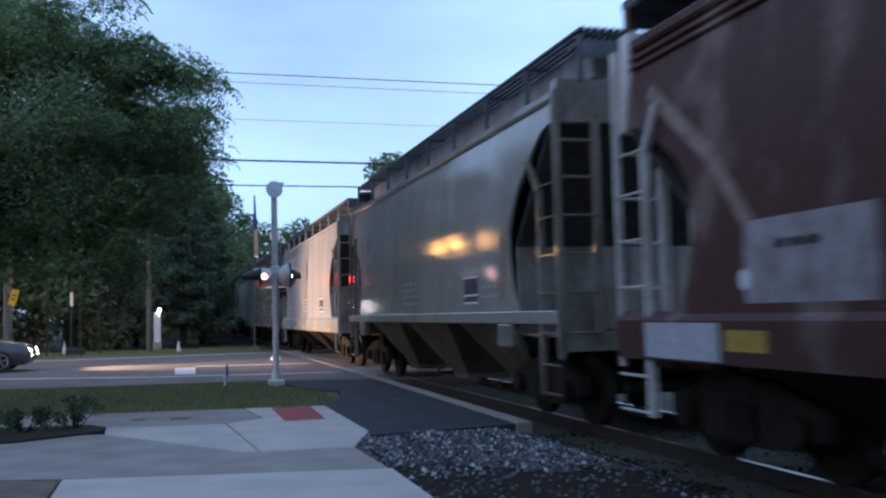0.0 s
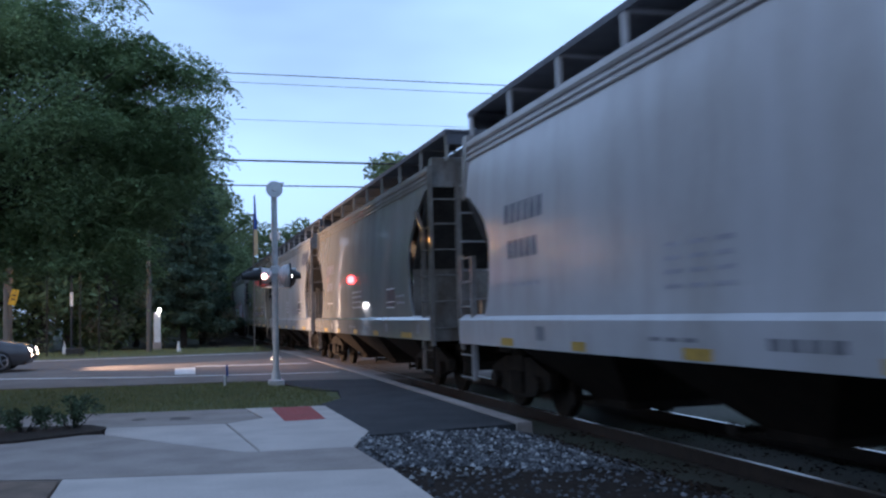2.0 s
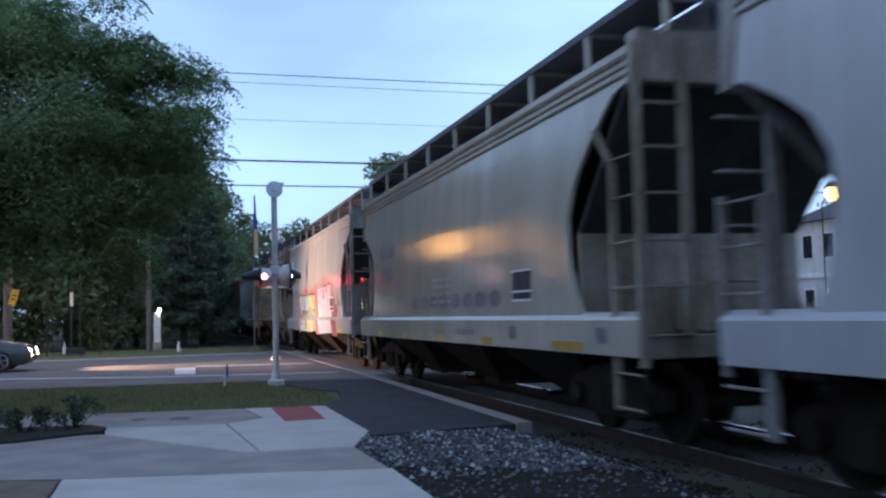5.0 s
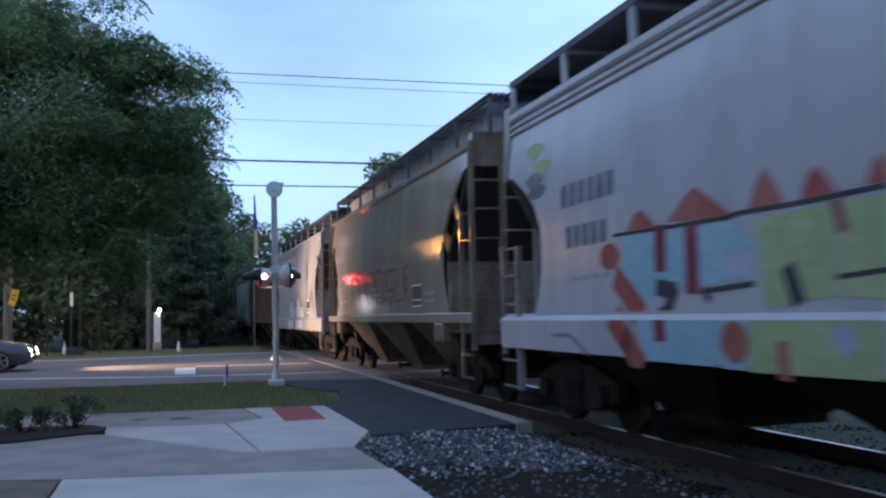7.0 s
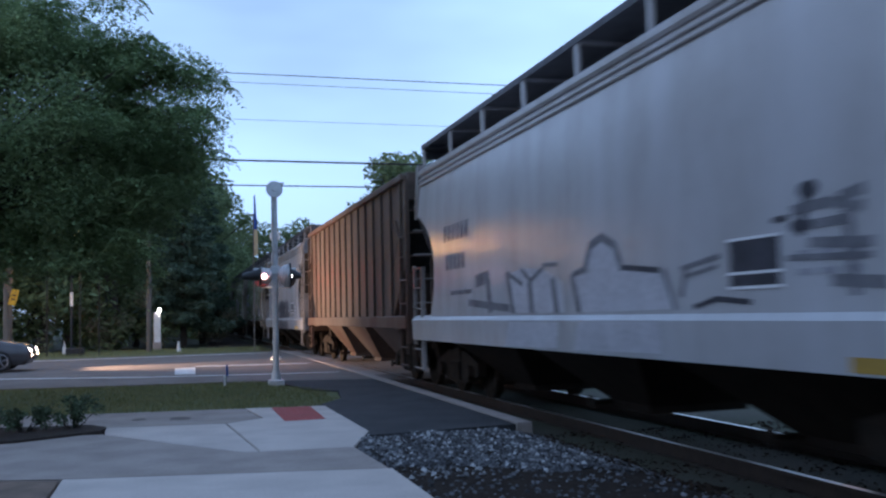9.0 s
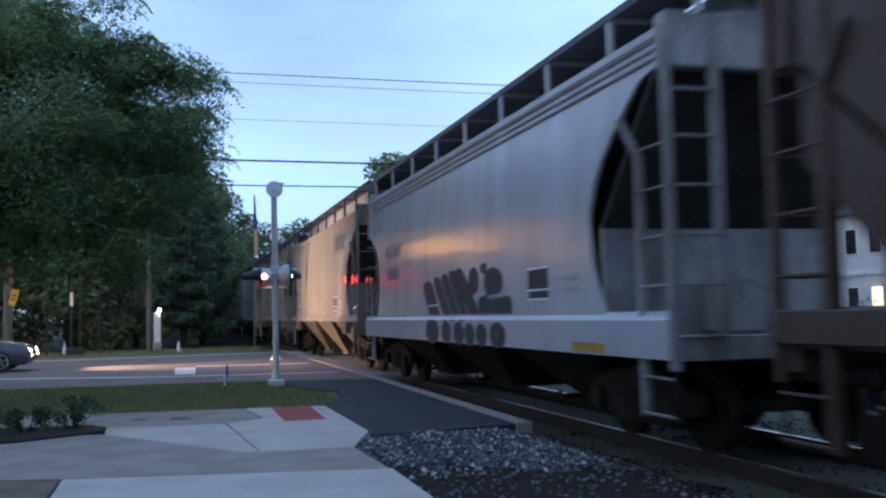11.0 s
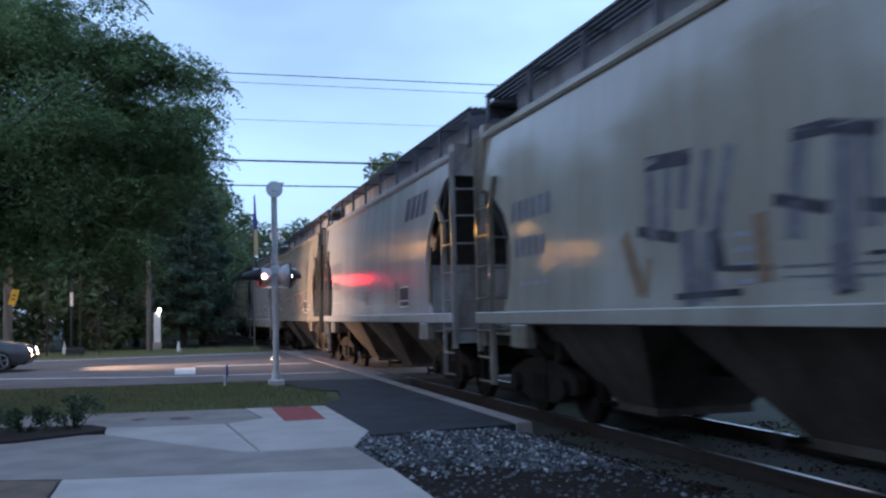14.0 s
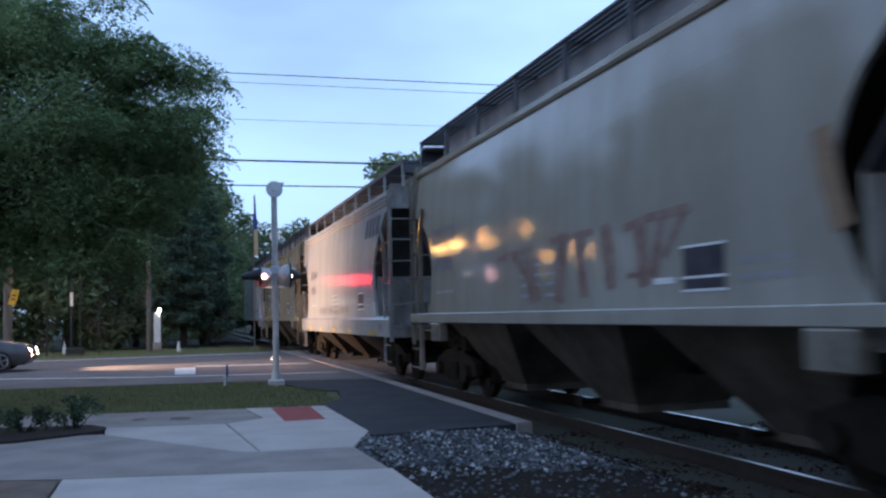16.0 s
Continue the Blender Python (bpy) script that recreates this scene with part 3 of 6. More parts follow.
def shell(m_body, parent, deep, ribs=False):
    ext = HALF - 7.53
    zs = [1.4, 1.7, 2.0, 2.3, 2.6, 2.9, 3.1, 3.2, 3.35, 3.4, 3.5, 3.7, 3.85, 3.95, 4.1, 4.22]
    for s in (-1, 1):
        bm = B()
        n = 10
        skins = []
        for inset in (0.0, 0.05):
            skins.append([[bm.verts.new((s * (side_x(z) - inset), -cut_y(z, -1) + (cut_y(z, -1) + cut_y(z, 1)) * i / n, z)) for i in range(n + 1)] for z in zs])
        out, inn = skins
        k = len(zs) - 1
        for j in range(k):
            for i in range(n):
                bm.faces.new((out[j][i], out[j][i + 1], out[j + 1][i + 1], out[j + 1][i]))
                bm.faces.new((inn[j][i], inn[j + 1][i], inn[j + 1][i + 1], inn[j][i + 1]))
            for i in (0, n):
                bm.faces.new((out[j][i], out[j + 1][i], inn[j + 1][i], inn[j][i]))
        for i in range(n):
            for j in (0, k):
                bm.faces.new((out[j][i], out[j][i + 1], inn[j][i + 1], inn[j][i]))
        part("side_sheet", bm, m_body, parent, smooth=False)
        bm = B()
        if deep:
            # deep sill with a sloping ledge on top
            hexa(bm, [(s * 1.44, -HALF, 1.0), (s * 1.58, -HALF, 1.0), (s * 1.59, -HALF, 1.38), (s * 1.5, -HALF, 1.47)],
                 [(s * 1.44, HALF, 1.0), (s * 1.58, HALF, 1.0), (s * 1.59, HALF, 1.38), (s * 1.5, HALF, 1.47)])
        else:
            box(bm, s * 1.46, s * 1.59, -HALF, HALF, 1.33, 1.5, 0.012)
        part("side_sill", bm, m_body, parent)
        for y in () if deep else (-5.6 - ext, 5.6 + ext):
            bm = B()
            box(bm, s * 1.44, s * 1.6, y - 0.3, y + 0.3, 1.0, 1.327, 0.02)
            part("bolster_pad", bm, M_CARDIRT, parent)
        bm = B()
        box(bm, s * (side_x(4.2) - 0.02), s * (side_x(4.2) + 0.06), -7.32 - ext, 7.32 + ext, 4.19, 4.32, 0.03)
        if deep:
            for z in (3.99, 4.09):
                rib = B()
                box(rib, s * (side_x(z) - 0.02), s * (side_x(z) + 0.04), -7.3 - ext, 7.3 + ext, z, z + 0.045, 0.012)
                part("eave_rib", rib, m_body, parent)
        part("eave_rail", bm, m_body, parent)
    bm = B()
    prof = [(-1.44, 4.27), (-1.1, 4.42), (-0.5, 4.52), (0.5, 4.52), (1.1, 4.42), (1.44, 4.27), (1.4, 4.2), (-1.4, 4.2)]
    hexa(bm, [(x, -7.35 - ext, z) for x, z in prof], [(x, 7.35 + ext, z) for x, z in prof])
    part("roof", bm, m_body, parent)
    # hatch trough and running boards
    for k in range(4):
        bm = B()
        box(bm, -0.32, 0.32, -6.5 + 3.3 * k, -6.5 + 3.3 * k + 3.1, 4.52, 4.64, 0.03)
        part("roof_hatch", bm, m_body, parent)
    bm = B()
    half_w = 0.46 if deep else 0.88
    box(bm, -half_w, half_w, -7.3 - ext, 7.3 + ext, 4.5, 4.87 if deep else 4.965, 0.02)
    part("hatch_trough", bm, M_TROUGH, parent, "covered hatch trough along the roof")
    for s in (-1, 1):
        walk_ = new("running_board")
        walk_.parent = parent
        if deep:
            bm = B()
            box(bm, s * 0.5, s * 1.24, -7.8 - ext, 7.8 + ext, 4.86, 4.9)
            box(bm, s * 1.24, s * 1.26, -7.8 - ext, 7.8 + ext, 4.82, 4.91)
            part("walkway_deck", bm, M_GRATE, walk_, "dark steel roof walkway")
        else:
            for j in range(8):
                bm = B()
                xx = s * (0.52 + 0.1 * j)
                box(bm, xx - 0.031, xx + 0.031, -7.8 - ext, 7.8 + ext, 4.97, 5.0)
                part("walkway_slat", bm, M_GRATE, walk_)
        for i in range(9):
            y = (-7.7 - ext) * (1 - i / 4)
            bm = B()
            up = 0.0 if deep else 0.1
            box(bm, s * 1.2, s * 1.25, y - 0.04, y + 0.04, 4.32, 4.88 + up)
            box(bm, s * 0.45, s * 1.25, y - 0.04, y + 0.04, 4.83 + up, 4.86 + up)
            part("walkway_bracket", bm, m_body if deep else M_GRATE, walk_)
    for e in (-1, 1):
        bm = B()
        box(bm, -1.24, 1.24, e * (7.35 + ext), e * (7.8 + ext), 4.8, 4.84)
        box(bm, -1.24, 1.24, e * (7.78 + ext), e * (7.8 + ext), 4.62, 4.84)
        part("end_walkway", bm, M_GRATE, parent)


def underframe(parent, m, deep):
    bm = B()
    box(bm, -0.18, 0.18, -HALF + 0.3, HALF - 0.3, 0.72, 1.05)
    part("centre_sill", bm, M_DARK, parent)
    zt, zb = (1.02, 0.3) if deep else (1.36, 0.28)
    for y in (-3.85, 0.0, 3.85):
        bm = B()
        w = 1.6
        hexa(bm, [(-0.62, y - 0.45, zb), (0.62, y - 0.45, zb), (0.62, y + 0.45, zb), (-0.62, y + 0.45, zb)],
             [(-1.38, y - w, zt), (1.38, y - w, zt), (1.38, y + w, zt), (-1.38, y + w, zt)])
        box(bm, -0.66, 0.66, y - 0.5, y + 0.5, zb - 0.06, zb + 0.04, 0.01)
        bay = part("hopper_bay", bm, m, parent, "tapered discharge hopper")
        bm = B()
        rod(bm, (-0.95, y + 0.52, zb + 0.02), (0.95, y + 0.52, zb + 0.02), 0.035, 6)
        rod(bm, (-0.95, y + 0.52, zb + 0.02), (-0.97, y + 0.52, zb + 0.02), 0.09, 8)
        part("gate_shaft", bm, M_STEEL, bay)
    bm = B()
    rod(bm, (-0.9, 5.2, 1.0), (-0.9, 5.9, 1.0), 0.16, 12)
    box(bm, -1.2, -0.8, 4.9, 5.15, 0.82, 1.1, 0.02)
    part("brake_gear", bm, M_STEEL, parent)
    for y in (1.58 - HALF, HALF - 1.58):
        bogie(parent, y)


def hopper(deep):
    global HALF
    HALF = DEEP_HALF if deep else PLAIN_HALF
    car = new("hopper_car")
    m = M_CAR
    shell(m, car, deep)
    for e in (-1, 1):
        car_end(car, M_CARDIRT, e, deep)
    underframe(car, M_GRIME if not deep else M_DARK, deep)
    return car


def ribbed_car():
    global HALF
    HALF = 7.53
    car = new("hopper_car")
    for s in (-1, 1):
        bm = B()
        hexa(bm, [(s * 1.42, -6.0, 1.45), (s * 1.42, 6.0, 1.45), (s * 1.42, 7.2, 2.6), (s * 1.42, 7.2, 4.3), (s * 1.42, -7.2, 4.3), (s * 1.42, -7.2, 2.6)],
             [(s * 1.48, -6.0, 1.45), (s * 1.48, 6.0, 1.45), (s * 1.48, 7.2, 2.6), (s * 1.48, 7.2, 4.3), (s * 1.48, -7.2, 4.3), (s * 1.48, -7.2, 2.6)])
        part("side_sheet", bm, M_BROWN, car)
        for i in range(15):
            y = -6.9 + i * 13.8 / 14
            bm = B()
            lo = 1.45 if abs(y) < 6 else 2.4
            box(bm, s * 1.48, s * 1.53, y - 0.05, y + 0.05, lo, 4.3, 0.012)
            part("side_rib", bm, M_BROWN, car)
        bm = B()
        box(bm, s * 1.44, s * 1.59, -HALF, HALF, 1.2, 1.46, 0.012)
        part("side_sill", bm, M_BROWN, car)
        bm = B()
        box(bm, s * 1.42, s * 1.58, -7.3, 7.3, 4.28, 4.42, 0.015)
        part("eave_rail", bm, M_BROWN, car)
    bm = B()
    box(bm, -1.45, 1.45, -7.3, 7.3, 4.36, 4.46, 0.02)
    part("roof", bm, M_BROWN, car)
    for s in (-1, 1):
        bm = B()
        box(bm, s * 0.5, s * 1.0, -7.6, 7.6, 4.58, 4.62)
        part("running_board", bm, M_GRATE, car)
    for e in (-1, 1):
        car_end(car, M_BROWN, e)
    underframe(car, M_BROWN, False)
    return car

PLAIN, DEEP, RIBBED = hopper(False), hopper(True), ribbed_car()
TYPES = {"plain": PLAIN, "deep": DEEP, "ribbed": RIBBED}
# type, place of its middle along the track at the start, tint, roughness of its paint, label
CONSIST = [
    ("rust", 1.81, (1, 1, 1), 0.5, "rust-streaked dark red covered hopper car with a white patch"),
    ("plain", 18.28, (0.37, 0.35, 0.32), 0.075, "dull grey-tan covered hopper car with dark streaks"),
    ("deep", 34.74, (0.5, 0.5, 0.515), 0.21, "pale grey covered hopper car with yellow sill markers"),
    ("deep", 51.82, (0.33, 0.32, 0.31), 0.035, "glossy dark grey covered hopper car"),
    ("deep", 68.17, (0.52, 0.52, 0.53), 0.21, "pale grey covered hopper car with dark block lettering"),
    ("deep", 84.83, (0.5, 0.46, 0.39), 0.12, "cream covered hopper car with a dark end"),
    ("deep", 101.51, (0.52, 0.52, 0.54), 0.21, "white covered hopper car with bright spray-painted letters"),
    ("plain", 118.32, (0.40, 0.34, 0.28), 0.085, "dirty tan covered hopper car with black spray paint"),
    ("deep", 134.46, (0.52, 0.52, 0.54), 0.21, "white covered hopper car with grey spray paint"),
    ("ribbed", 150.63, (1, 1, 1), 0.5, "brown ribbed covered hopper car"),
    ("deep", 166.89, (0.52, 0.52, 0.55), 0.21, "white covered hopper car with black bubble graffiti"),
    ("plain", 183.49, (0.43, 0.40, 0.36), 0.08, "grey-tan covered hopper car with navy block lettering"),
    ("plain", 199.79, (0.43, 0.40, 0.34), 0.075, "dusty tan covered hopper car with black tags"),
    ("plain", 215.88, (0.53, 0.52, 0.52), 0.21, "pale grey covered hopper car with navy block lettering"),
    ("plain", 231.7, (0.41, 0.38, 0.33), 0.07, "glossy tan-grey covered hopper car with red graffiti"),
    ("deep", 248.3, (0.52, 0.52, 0.53), 0.21, "pale grey covered hopper car with navy block lettering"),
    ("plain", 264.8, (0.6, 0.5, 0.36), 0.12, "tan covered hopper car"),
    ("plain", 281.15, (0.72, 0.72, 0.74), 0.21, "grey covered hopper car at the end of the train"),
]


def rust_car():
    global HALF
    HALF = 7.53
    car = new("hopper_car")
    shell(M_RUST, car, True)
    for e in (-1, 1):
        car_end(car, M_CARDIRT, e)
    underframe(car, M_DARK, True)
    return car


TYPES["rust"] = rust_car()
CARS = []
DATUM = {}
used = set()
for kind_, y0, tint, gloss, label in CONSIST:
    src = TYPES[kind_]
    if kind_ in used:
        car = copy_thing(src, Matrix())
    else:
        car = src
        used.add(kind_)
    tagged(car, label, "freight car", "cars of the freight train")
    for o in car.children_recursive:
        o.color = (*tint, gloss)
    # the lettering is set out from a datum short of the car's middle
    DATUM[car.name] = {"deep": 0.5, "plain": 0.1}.get(kind_, 0.0)
    CARS.append((car, y0 + DATUM[car.name]))


# ---- lettering, signs and spray paint on the near side of the cars ----
def lay(car, name, outline, m, lift=0.004, parent=None):
    """A thin coat of paint on the side that faces the road: a convex outline of (y, z), cut along the bulge."""
    outline = [(y - DATUM[car.name], z) for y, z in outline]
    for lo, hi in ((0.9, 1.385), (1.475, 4.2)):
        bm = B()
        face = bm.faces.new([bm.verts.new((0, y, z)) for y, z in outline])
        for z, sign in ((lo, 1), (hi, -1)):
            bmesh.ops.bisect_plane(bm, geom=bm.verts[:] + bm.edges[:] + bm.faces[:], plane_co=(0, 0, z), plane_no=(0, 0, -sign), clear_outer=True)
        if not bm.faces:
            bm.free()
            continue
        for z in (2.3, 2.6, 2.9, 3.2, 3.5, 3.7, 3.85, 3.95, 4.1):
            bmesh.ops.bisect_plane(bm, geom=bm.verts[:] + bm.edges[:] + bm.faces[:], plane_co=(0, 0, z), plane_no=(0, 0, 1))
        for v in bm.verts:
            v.co.x = -((side_x(v.co.z) if hi > 2 else 1.58 + 0.01 * (v.co.z - 1.0) / 0.38) + lift)
        part(name, bm, m, parent or car)


def bar(car, y0, y1, z0, z1, m, lean=0.0, name="painted_bar", lift=0.004):
    lay(car, name, [(y0, z0), (y1, z0), (y1 - lean, z1), (y0 - lean, z1)], m, lift)


def oval(car, y, z, ry, rz, m, turn=0.0, name="spray_patch", lift=0.004, n=14):
    pts = []
    for i in range(n):
        a = 2 * math.pi * i / n
        u, v = ry * math.cos(a), rz * math.sin(a)
        pts.append((y + u * math.cos(turn) - v * math.sin(turn), z + u * math.sin(turn) + v * math.cos(turn)))
    lay(car, name, pts, m, lift)


def stroke(car, pts, w, m, name="spray_stroke", lift=0.006):
    for (ya, za), (yb, zb) in zip(pts, pts[1:]):
        d = math.hypot(yb - ya, zb - za)
        ny, nz = -(zb - za) / d * w / 2, (yb - ya) / d * w / 2
        ey, ez = (yb - ya) / d * w * 0.35, (zb - za) / d * w * 0.35
        lay(car, name, [(ya + ny - ey, za + nz - ez), (ya - ny - ey, za - nz - ez), (yb - ny + ey, zb - nz + ez), (yb + ny + ey, zb + nz + ez)], m, lift)


def words(car, y0, y1, z0, z1, m, n, lean=0.0):
    """Unreadable lettering as a row of short bars."""
    step = (y1 - y0) / n
    for i in range(n):
        bar(car, y0 + step * (i + 0.14), y0 + step * (i + 0.82), z0, z1, m, lean, name="lettering_bar")


def window_sign(car):
    bar(car, -3.92, -3.22, 1.66, 2.05, M_BLACK, name="placard", lift=0.006)
    bar(car, -3.95, -3.19, 1.76, 1.785, M_WHITEMARK, name="placard_line", lift=0.009)
    bar(car, -3.95, -3.19, 1.64, 1.665, M_WHITEMARK, name="placard_line", lift=0.009)
    bar(car, -3.95, -3.19, 2.045, 2.07, M_WHITEMARK, name="placard_line", lift=0.009)


def data_lines(car, deep, ink, bare=False):
    words(car, 4.35, 5.9, 2.74, 3.02, ink, 6)
    words(car, 4.55, 5.75, 2.24, 2.5, ink, 5)
    for z in (() if bare else (1.68, 1.82, 1.95, 2.08)):
        words(car, -0.1, 1.25, z, z + 0.045, M_FAINT, 3)
    words(car, 4.5, 5.6, 1.85, 1.9, M_FAINT, 4)
    words(car, -4.9, -4.1, 1.72, 1.77, M_FAINT, 3)
    words(car, -4.9, -4.1, 1.86, 1.91, M_FAINT, 3)
    if bare:
        bar(car, -5.65, -4.75, 1.02, 1.13, M_YELLOW, name="reflector")
    elif deep:
        for y, w in ((5.7, 0.5), (3.2, 0.4), (0.55, 0.5), (-2.1, 0.55), (-5.2, 0.95)):
            bar(car, y - w / 2, y + w / 2, 1.02, 1.13, M_YELLOW, name="reflector")
        words(car, -1.5, -0.5, 1.14, 1.24, M_GREYINK, 4)
        words(car, 0.5, 1.5, 1.18, 1.22, M_GREYINK, 3)
        for y in (4.4, -3.3, -6.2):
            bar(car, y - 0.14, y + 0.14, 1.12, 1.3, M_GREYINK, name="stencil")


def owner_mark(car, y0=-4.0, y1=-5.7, m=None):
    """Plain slanted dark blocks where the owner's mark stands."""
    m = m or M_NAVY
    step = (y1 - y0) / 4
    for i, (u0, u1) in enumerate(((0.02, 0.86), (0.1, 0.88), (0.14, 0.82), (0.08, 0.96))):
        a, b = y0 + step * (i + u0), y0 + step * (i + u1)
        lay(car, "mark_block", [(a, 3.4), (b, 3.4), (b - 0.14, 3.86), (a - 0.14, 3.86)], m)


def streak(car, y, z0, z1, w, m):
    bar(car, y - w / 2, y + w / 2, z0, z1, m, lean=0.12, name="rust_streak")


C = [c for c, _ in CARS]
for i in (1, 2, 3, 4, 5, 6, 7, 8, 10, 11, 12, 13, 14, 15, 16, 17):
    window_sign(C[i])
    data_lines(C[i], CONSIST[i][0] == "deep", M_INK, i in (6, 8, 10))
for i in (4, 15):
    owner_mark(C[i])
owner_mark(C[13], -3.55, -5.3)
owner_mark(C[11], -3.2, -4.95)

# rusty leading car: white patch, placard and reflector
bar(C[0], 3.6, 5.2, 1.52, 2.2, M_OLDPATCH, name="repaint_patch")
words(C[0], 4.2, 4.8, 1.95, 2.02, M_GREYINK, 3)
bar(C[0], 4.85, 5.45, 1.12, 1.3, M_YELLOW, name="reflector")
oval(C[0], 5.2, 1.72, 0.07, 0.09, M_WHITEMARK, name="white_disc", lift=0.008)
bar(C[0], 5.55, 6.9, 1.02, 1.36, M_GREYFILL, name="repaint_patch")

# faint dark letter and streaks on the dull grey car
stroke(C[1], [(4.6, 3.45), (4.45, 2.95), (4.25, 3.3), (4.05, 2.95), (3.85, 3.4)], 0.11, M_GREYINK)
stroke(C[1], [(5.3, 3.5), (5.4, 2.9), (5.25, 2.3)], 0.16, M_GREYINK)
for y, z0, z1, m in ((-2.25, 1.68, 2.2, M_GREYINK), (0.25, 1.7, 2.15, M_GREYINK), (-5.1, 1.66, 2.75, M_ORANGE), (2.6, 1.6, 1.9, M_GREYINK)):
    streak(C[1], y, z0, z1, 0.16, m)

# tags on the lettered pale car
rnd = random.Random(4)
for k in range(9):
    y = -1.0 - 0.24 * k
    stroke(C[4], [(y, 1.55 + 0.1 * rnd.random()), (y - 0.1, 1.9 + 0.3 * rnd.random()), (y - 0.22, 1.6), (y - 0.05, 1.72)], 0.035, M_GREYINK)
for k in range(12):
    y = 0.8 - 0.36 * k
    stroke(C[4], [(y, 1.1), (y - 0.12, 1.3), (y - 0.28, 1.12)], 0.03, M_GREYINK)

# bright letters: blue and lime blocks under red flames, then lilac ones with a maroon end
lay(C[6], "spray_fill", [(4.1, 2.31), (3.92, 2.47), (3.76, 2.5), (3.63, 2.43), (3.45, 2.3)], M_REDG, 0.003)
lay(C[6], "spray_fill", [(3.24, 2.32), (2.93, 2.51), (2.7, 2.6), (2.46, 2.47), (2.07, 2.25)], M_REDG, 0.003)
lay(C[6], "spray_fill", [(1.87, 2.3), (1.74, 2.51), (1.64, 2.62), (1.5, 2.48), (1.36, 2.27)], M_REDG, 0.003)
lay(C[6], "spray_fill", [(1.19, 2.29), (1.09, 2.46), (1.0, 2.53), (0.87, 2.43), (0.74, 2.29)], M_REDG, 0.003)
lay(C[6], "spray_fill", [(0.47, 2.31), (0.36, 2.47), (0.3, 2.51), (0.25, 2.43), (0.21, 2.3)], M_REDG, 0.003)
lay(C[6], "spray_fill", [(4.21, 2.29), (2.87, 2.26), (2.87, 1.74), (3.34, 1.66), (3.87, 1.45), (4.18, 1.79)], M_CYAN, 0.004)
lay(C[6], "spray_fill", [(2.77, 2.23), (2.14, 2.23), (1.8, 1.97), (1.82, 1.73), (2.77, 1.69)], M_CYAN, 0.004)
lay(C[6], "spray_fill", [(1.78, 2.21), (0.77, 2.22), (0.79, 1.56), (1.67, 1.48)], M_GREENG, 0.004)
lay(C[6], "spray_fill", [(0.72, 2.22), (0.22, 2.22), (0.27, 1.52), (0.75, 1.55)], M_GREENG, 0.004)
lay(C[6], "spray_fill", [(3.84, 1.43), (2.29, 1.46), (2.33, 0.98), (3.69, 0.98)], M_CYAN, 0.004)
lay(C[6], "spray_fill", [(2.24, 1.46), (1.86, 1.48), (1.9, 0.97), (2.28, 0.97)], M_CYAN, 0.004)
lay(C[6], "spray_fill", [(1.83, 1.48), (0.27, 1.47), (0.31, 0.98), (1.87, 0.96)], M_GREENG, 0.004)
stroke(C[6], [(4.39, 2.29), (3.12, 2.27), (2.11, 2.26)], 0.04, M_BLACK)
stroke(C[6], [(2.11, 2.28), (1.1, 2.27), (0.25, 2.28)], 0.04, M_BLACK)
stroke(C[6], [(3.38, 2.23), (3.39, 1.93)], 0.23, M_MAROON)
stroke(C[6], [(2.79, 2.19), (2.8, 1.7)], 0.24, M_MAROON)
stroke(C[6], [(3.44, 1.7), (3.15, 1.66), (3.31, 1.43)], 0.17, M_BLACK)
stroke(C[6], [(3.36, 1.43), (3.35, 1.26)], 0.24, M_MAROON)
stroke(C[6], [(2.6, 1.64), (1.84, 1.68)], 0.05, M_BLACK)
stroke(C[6], [(2.6, 1.64), (2.53, 1.57)], 0.09, M_BLACK)
stroke(C[6], [(1.35, 1.75), (1.27, 1.56)], 0.18, M_BLACK)
stroke(C[6], [(0.79, 1.69), (0.25, 1.72)], 0.04, M_BLACK)
stroke(C[6], [(0.77, 2.21), (0.71, 2.04)], 0.11, M_MAROON)
stroke(C[6], [(4.33, 1.8), (3.87, 1.48)], 0.28, M_REDG)
stroke(C[6], [(4.34, 1.37), (4.06, 1.16), (3.84, 0.96)], 0.31, M_REDG)
stroke(C[6], [(1.4, 1.17), (1.4, 0.97)], 0.15, M_REDG)
stroke(C[6], [(6.11, 1.2), (5.55, 1.2), (5.06, 0.99)], 0.04, M_GREYINK)
stroke(C[6], [(5.8, 1.46), (5.02, 1.42)], 0.04, M_GREYINK)
oval(C[6], 4.52, 2.07, 0.25, 0.15, M_REDG, lift=0.008)
oval(C[6], 2.06, 1.2, 0.21, 0.18, M_REDG, lift=0.008)
oval(C[6], 0.68, 1.25, 0.13, 0.11, M_PURPLE, lift=0.008)
oval(C[6], 2.02, 1.86, 0.23, 0.12, M_PURPLE, lift=0.008)
oval(C[6], 6.84, 3.62, 0.33, 0.11, M_GREENG)
oval(C[6], 6.54, 3.36, 0.31, 0.11, M_GREENG)
oval(C[6], 6.79, 3.22, 0.33, 0.10, M_GREYINK)
oval(C[6], 6.69, 3.06, 0.32, 0.10, M_GREYINK)
lay(C[6], "spray_fill", [(-0.25, 2.37), (-2.13, 2.46), (-3.42, 2.46), (-3.84, 1.9), (-3.93, 0.99), (-1.03, 0.93)], M_PURPLE, 0.004)
stroke(C[6], [(-0.17, 2.43), (-0.39, 1.72), (-0.77, 0.95)], 0.47, M_REDG)
stroke(C[6], [(-1.18, 2.66), (-1.22, 2.38)], 0.18, M_REDG)
stroke(C[6], [(-1.88, 2.7), (-1.89, 2.13)], 0.21, M_MAROON)
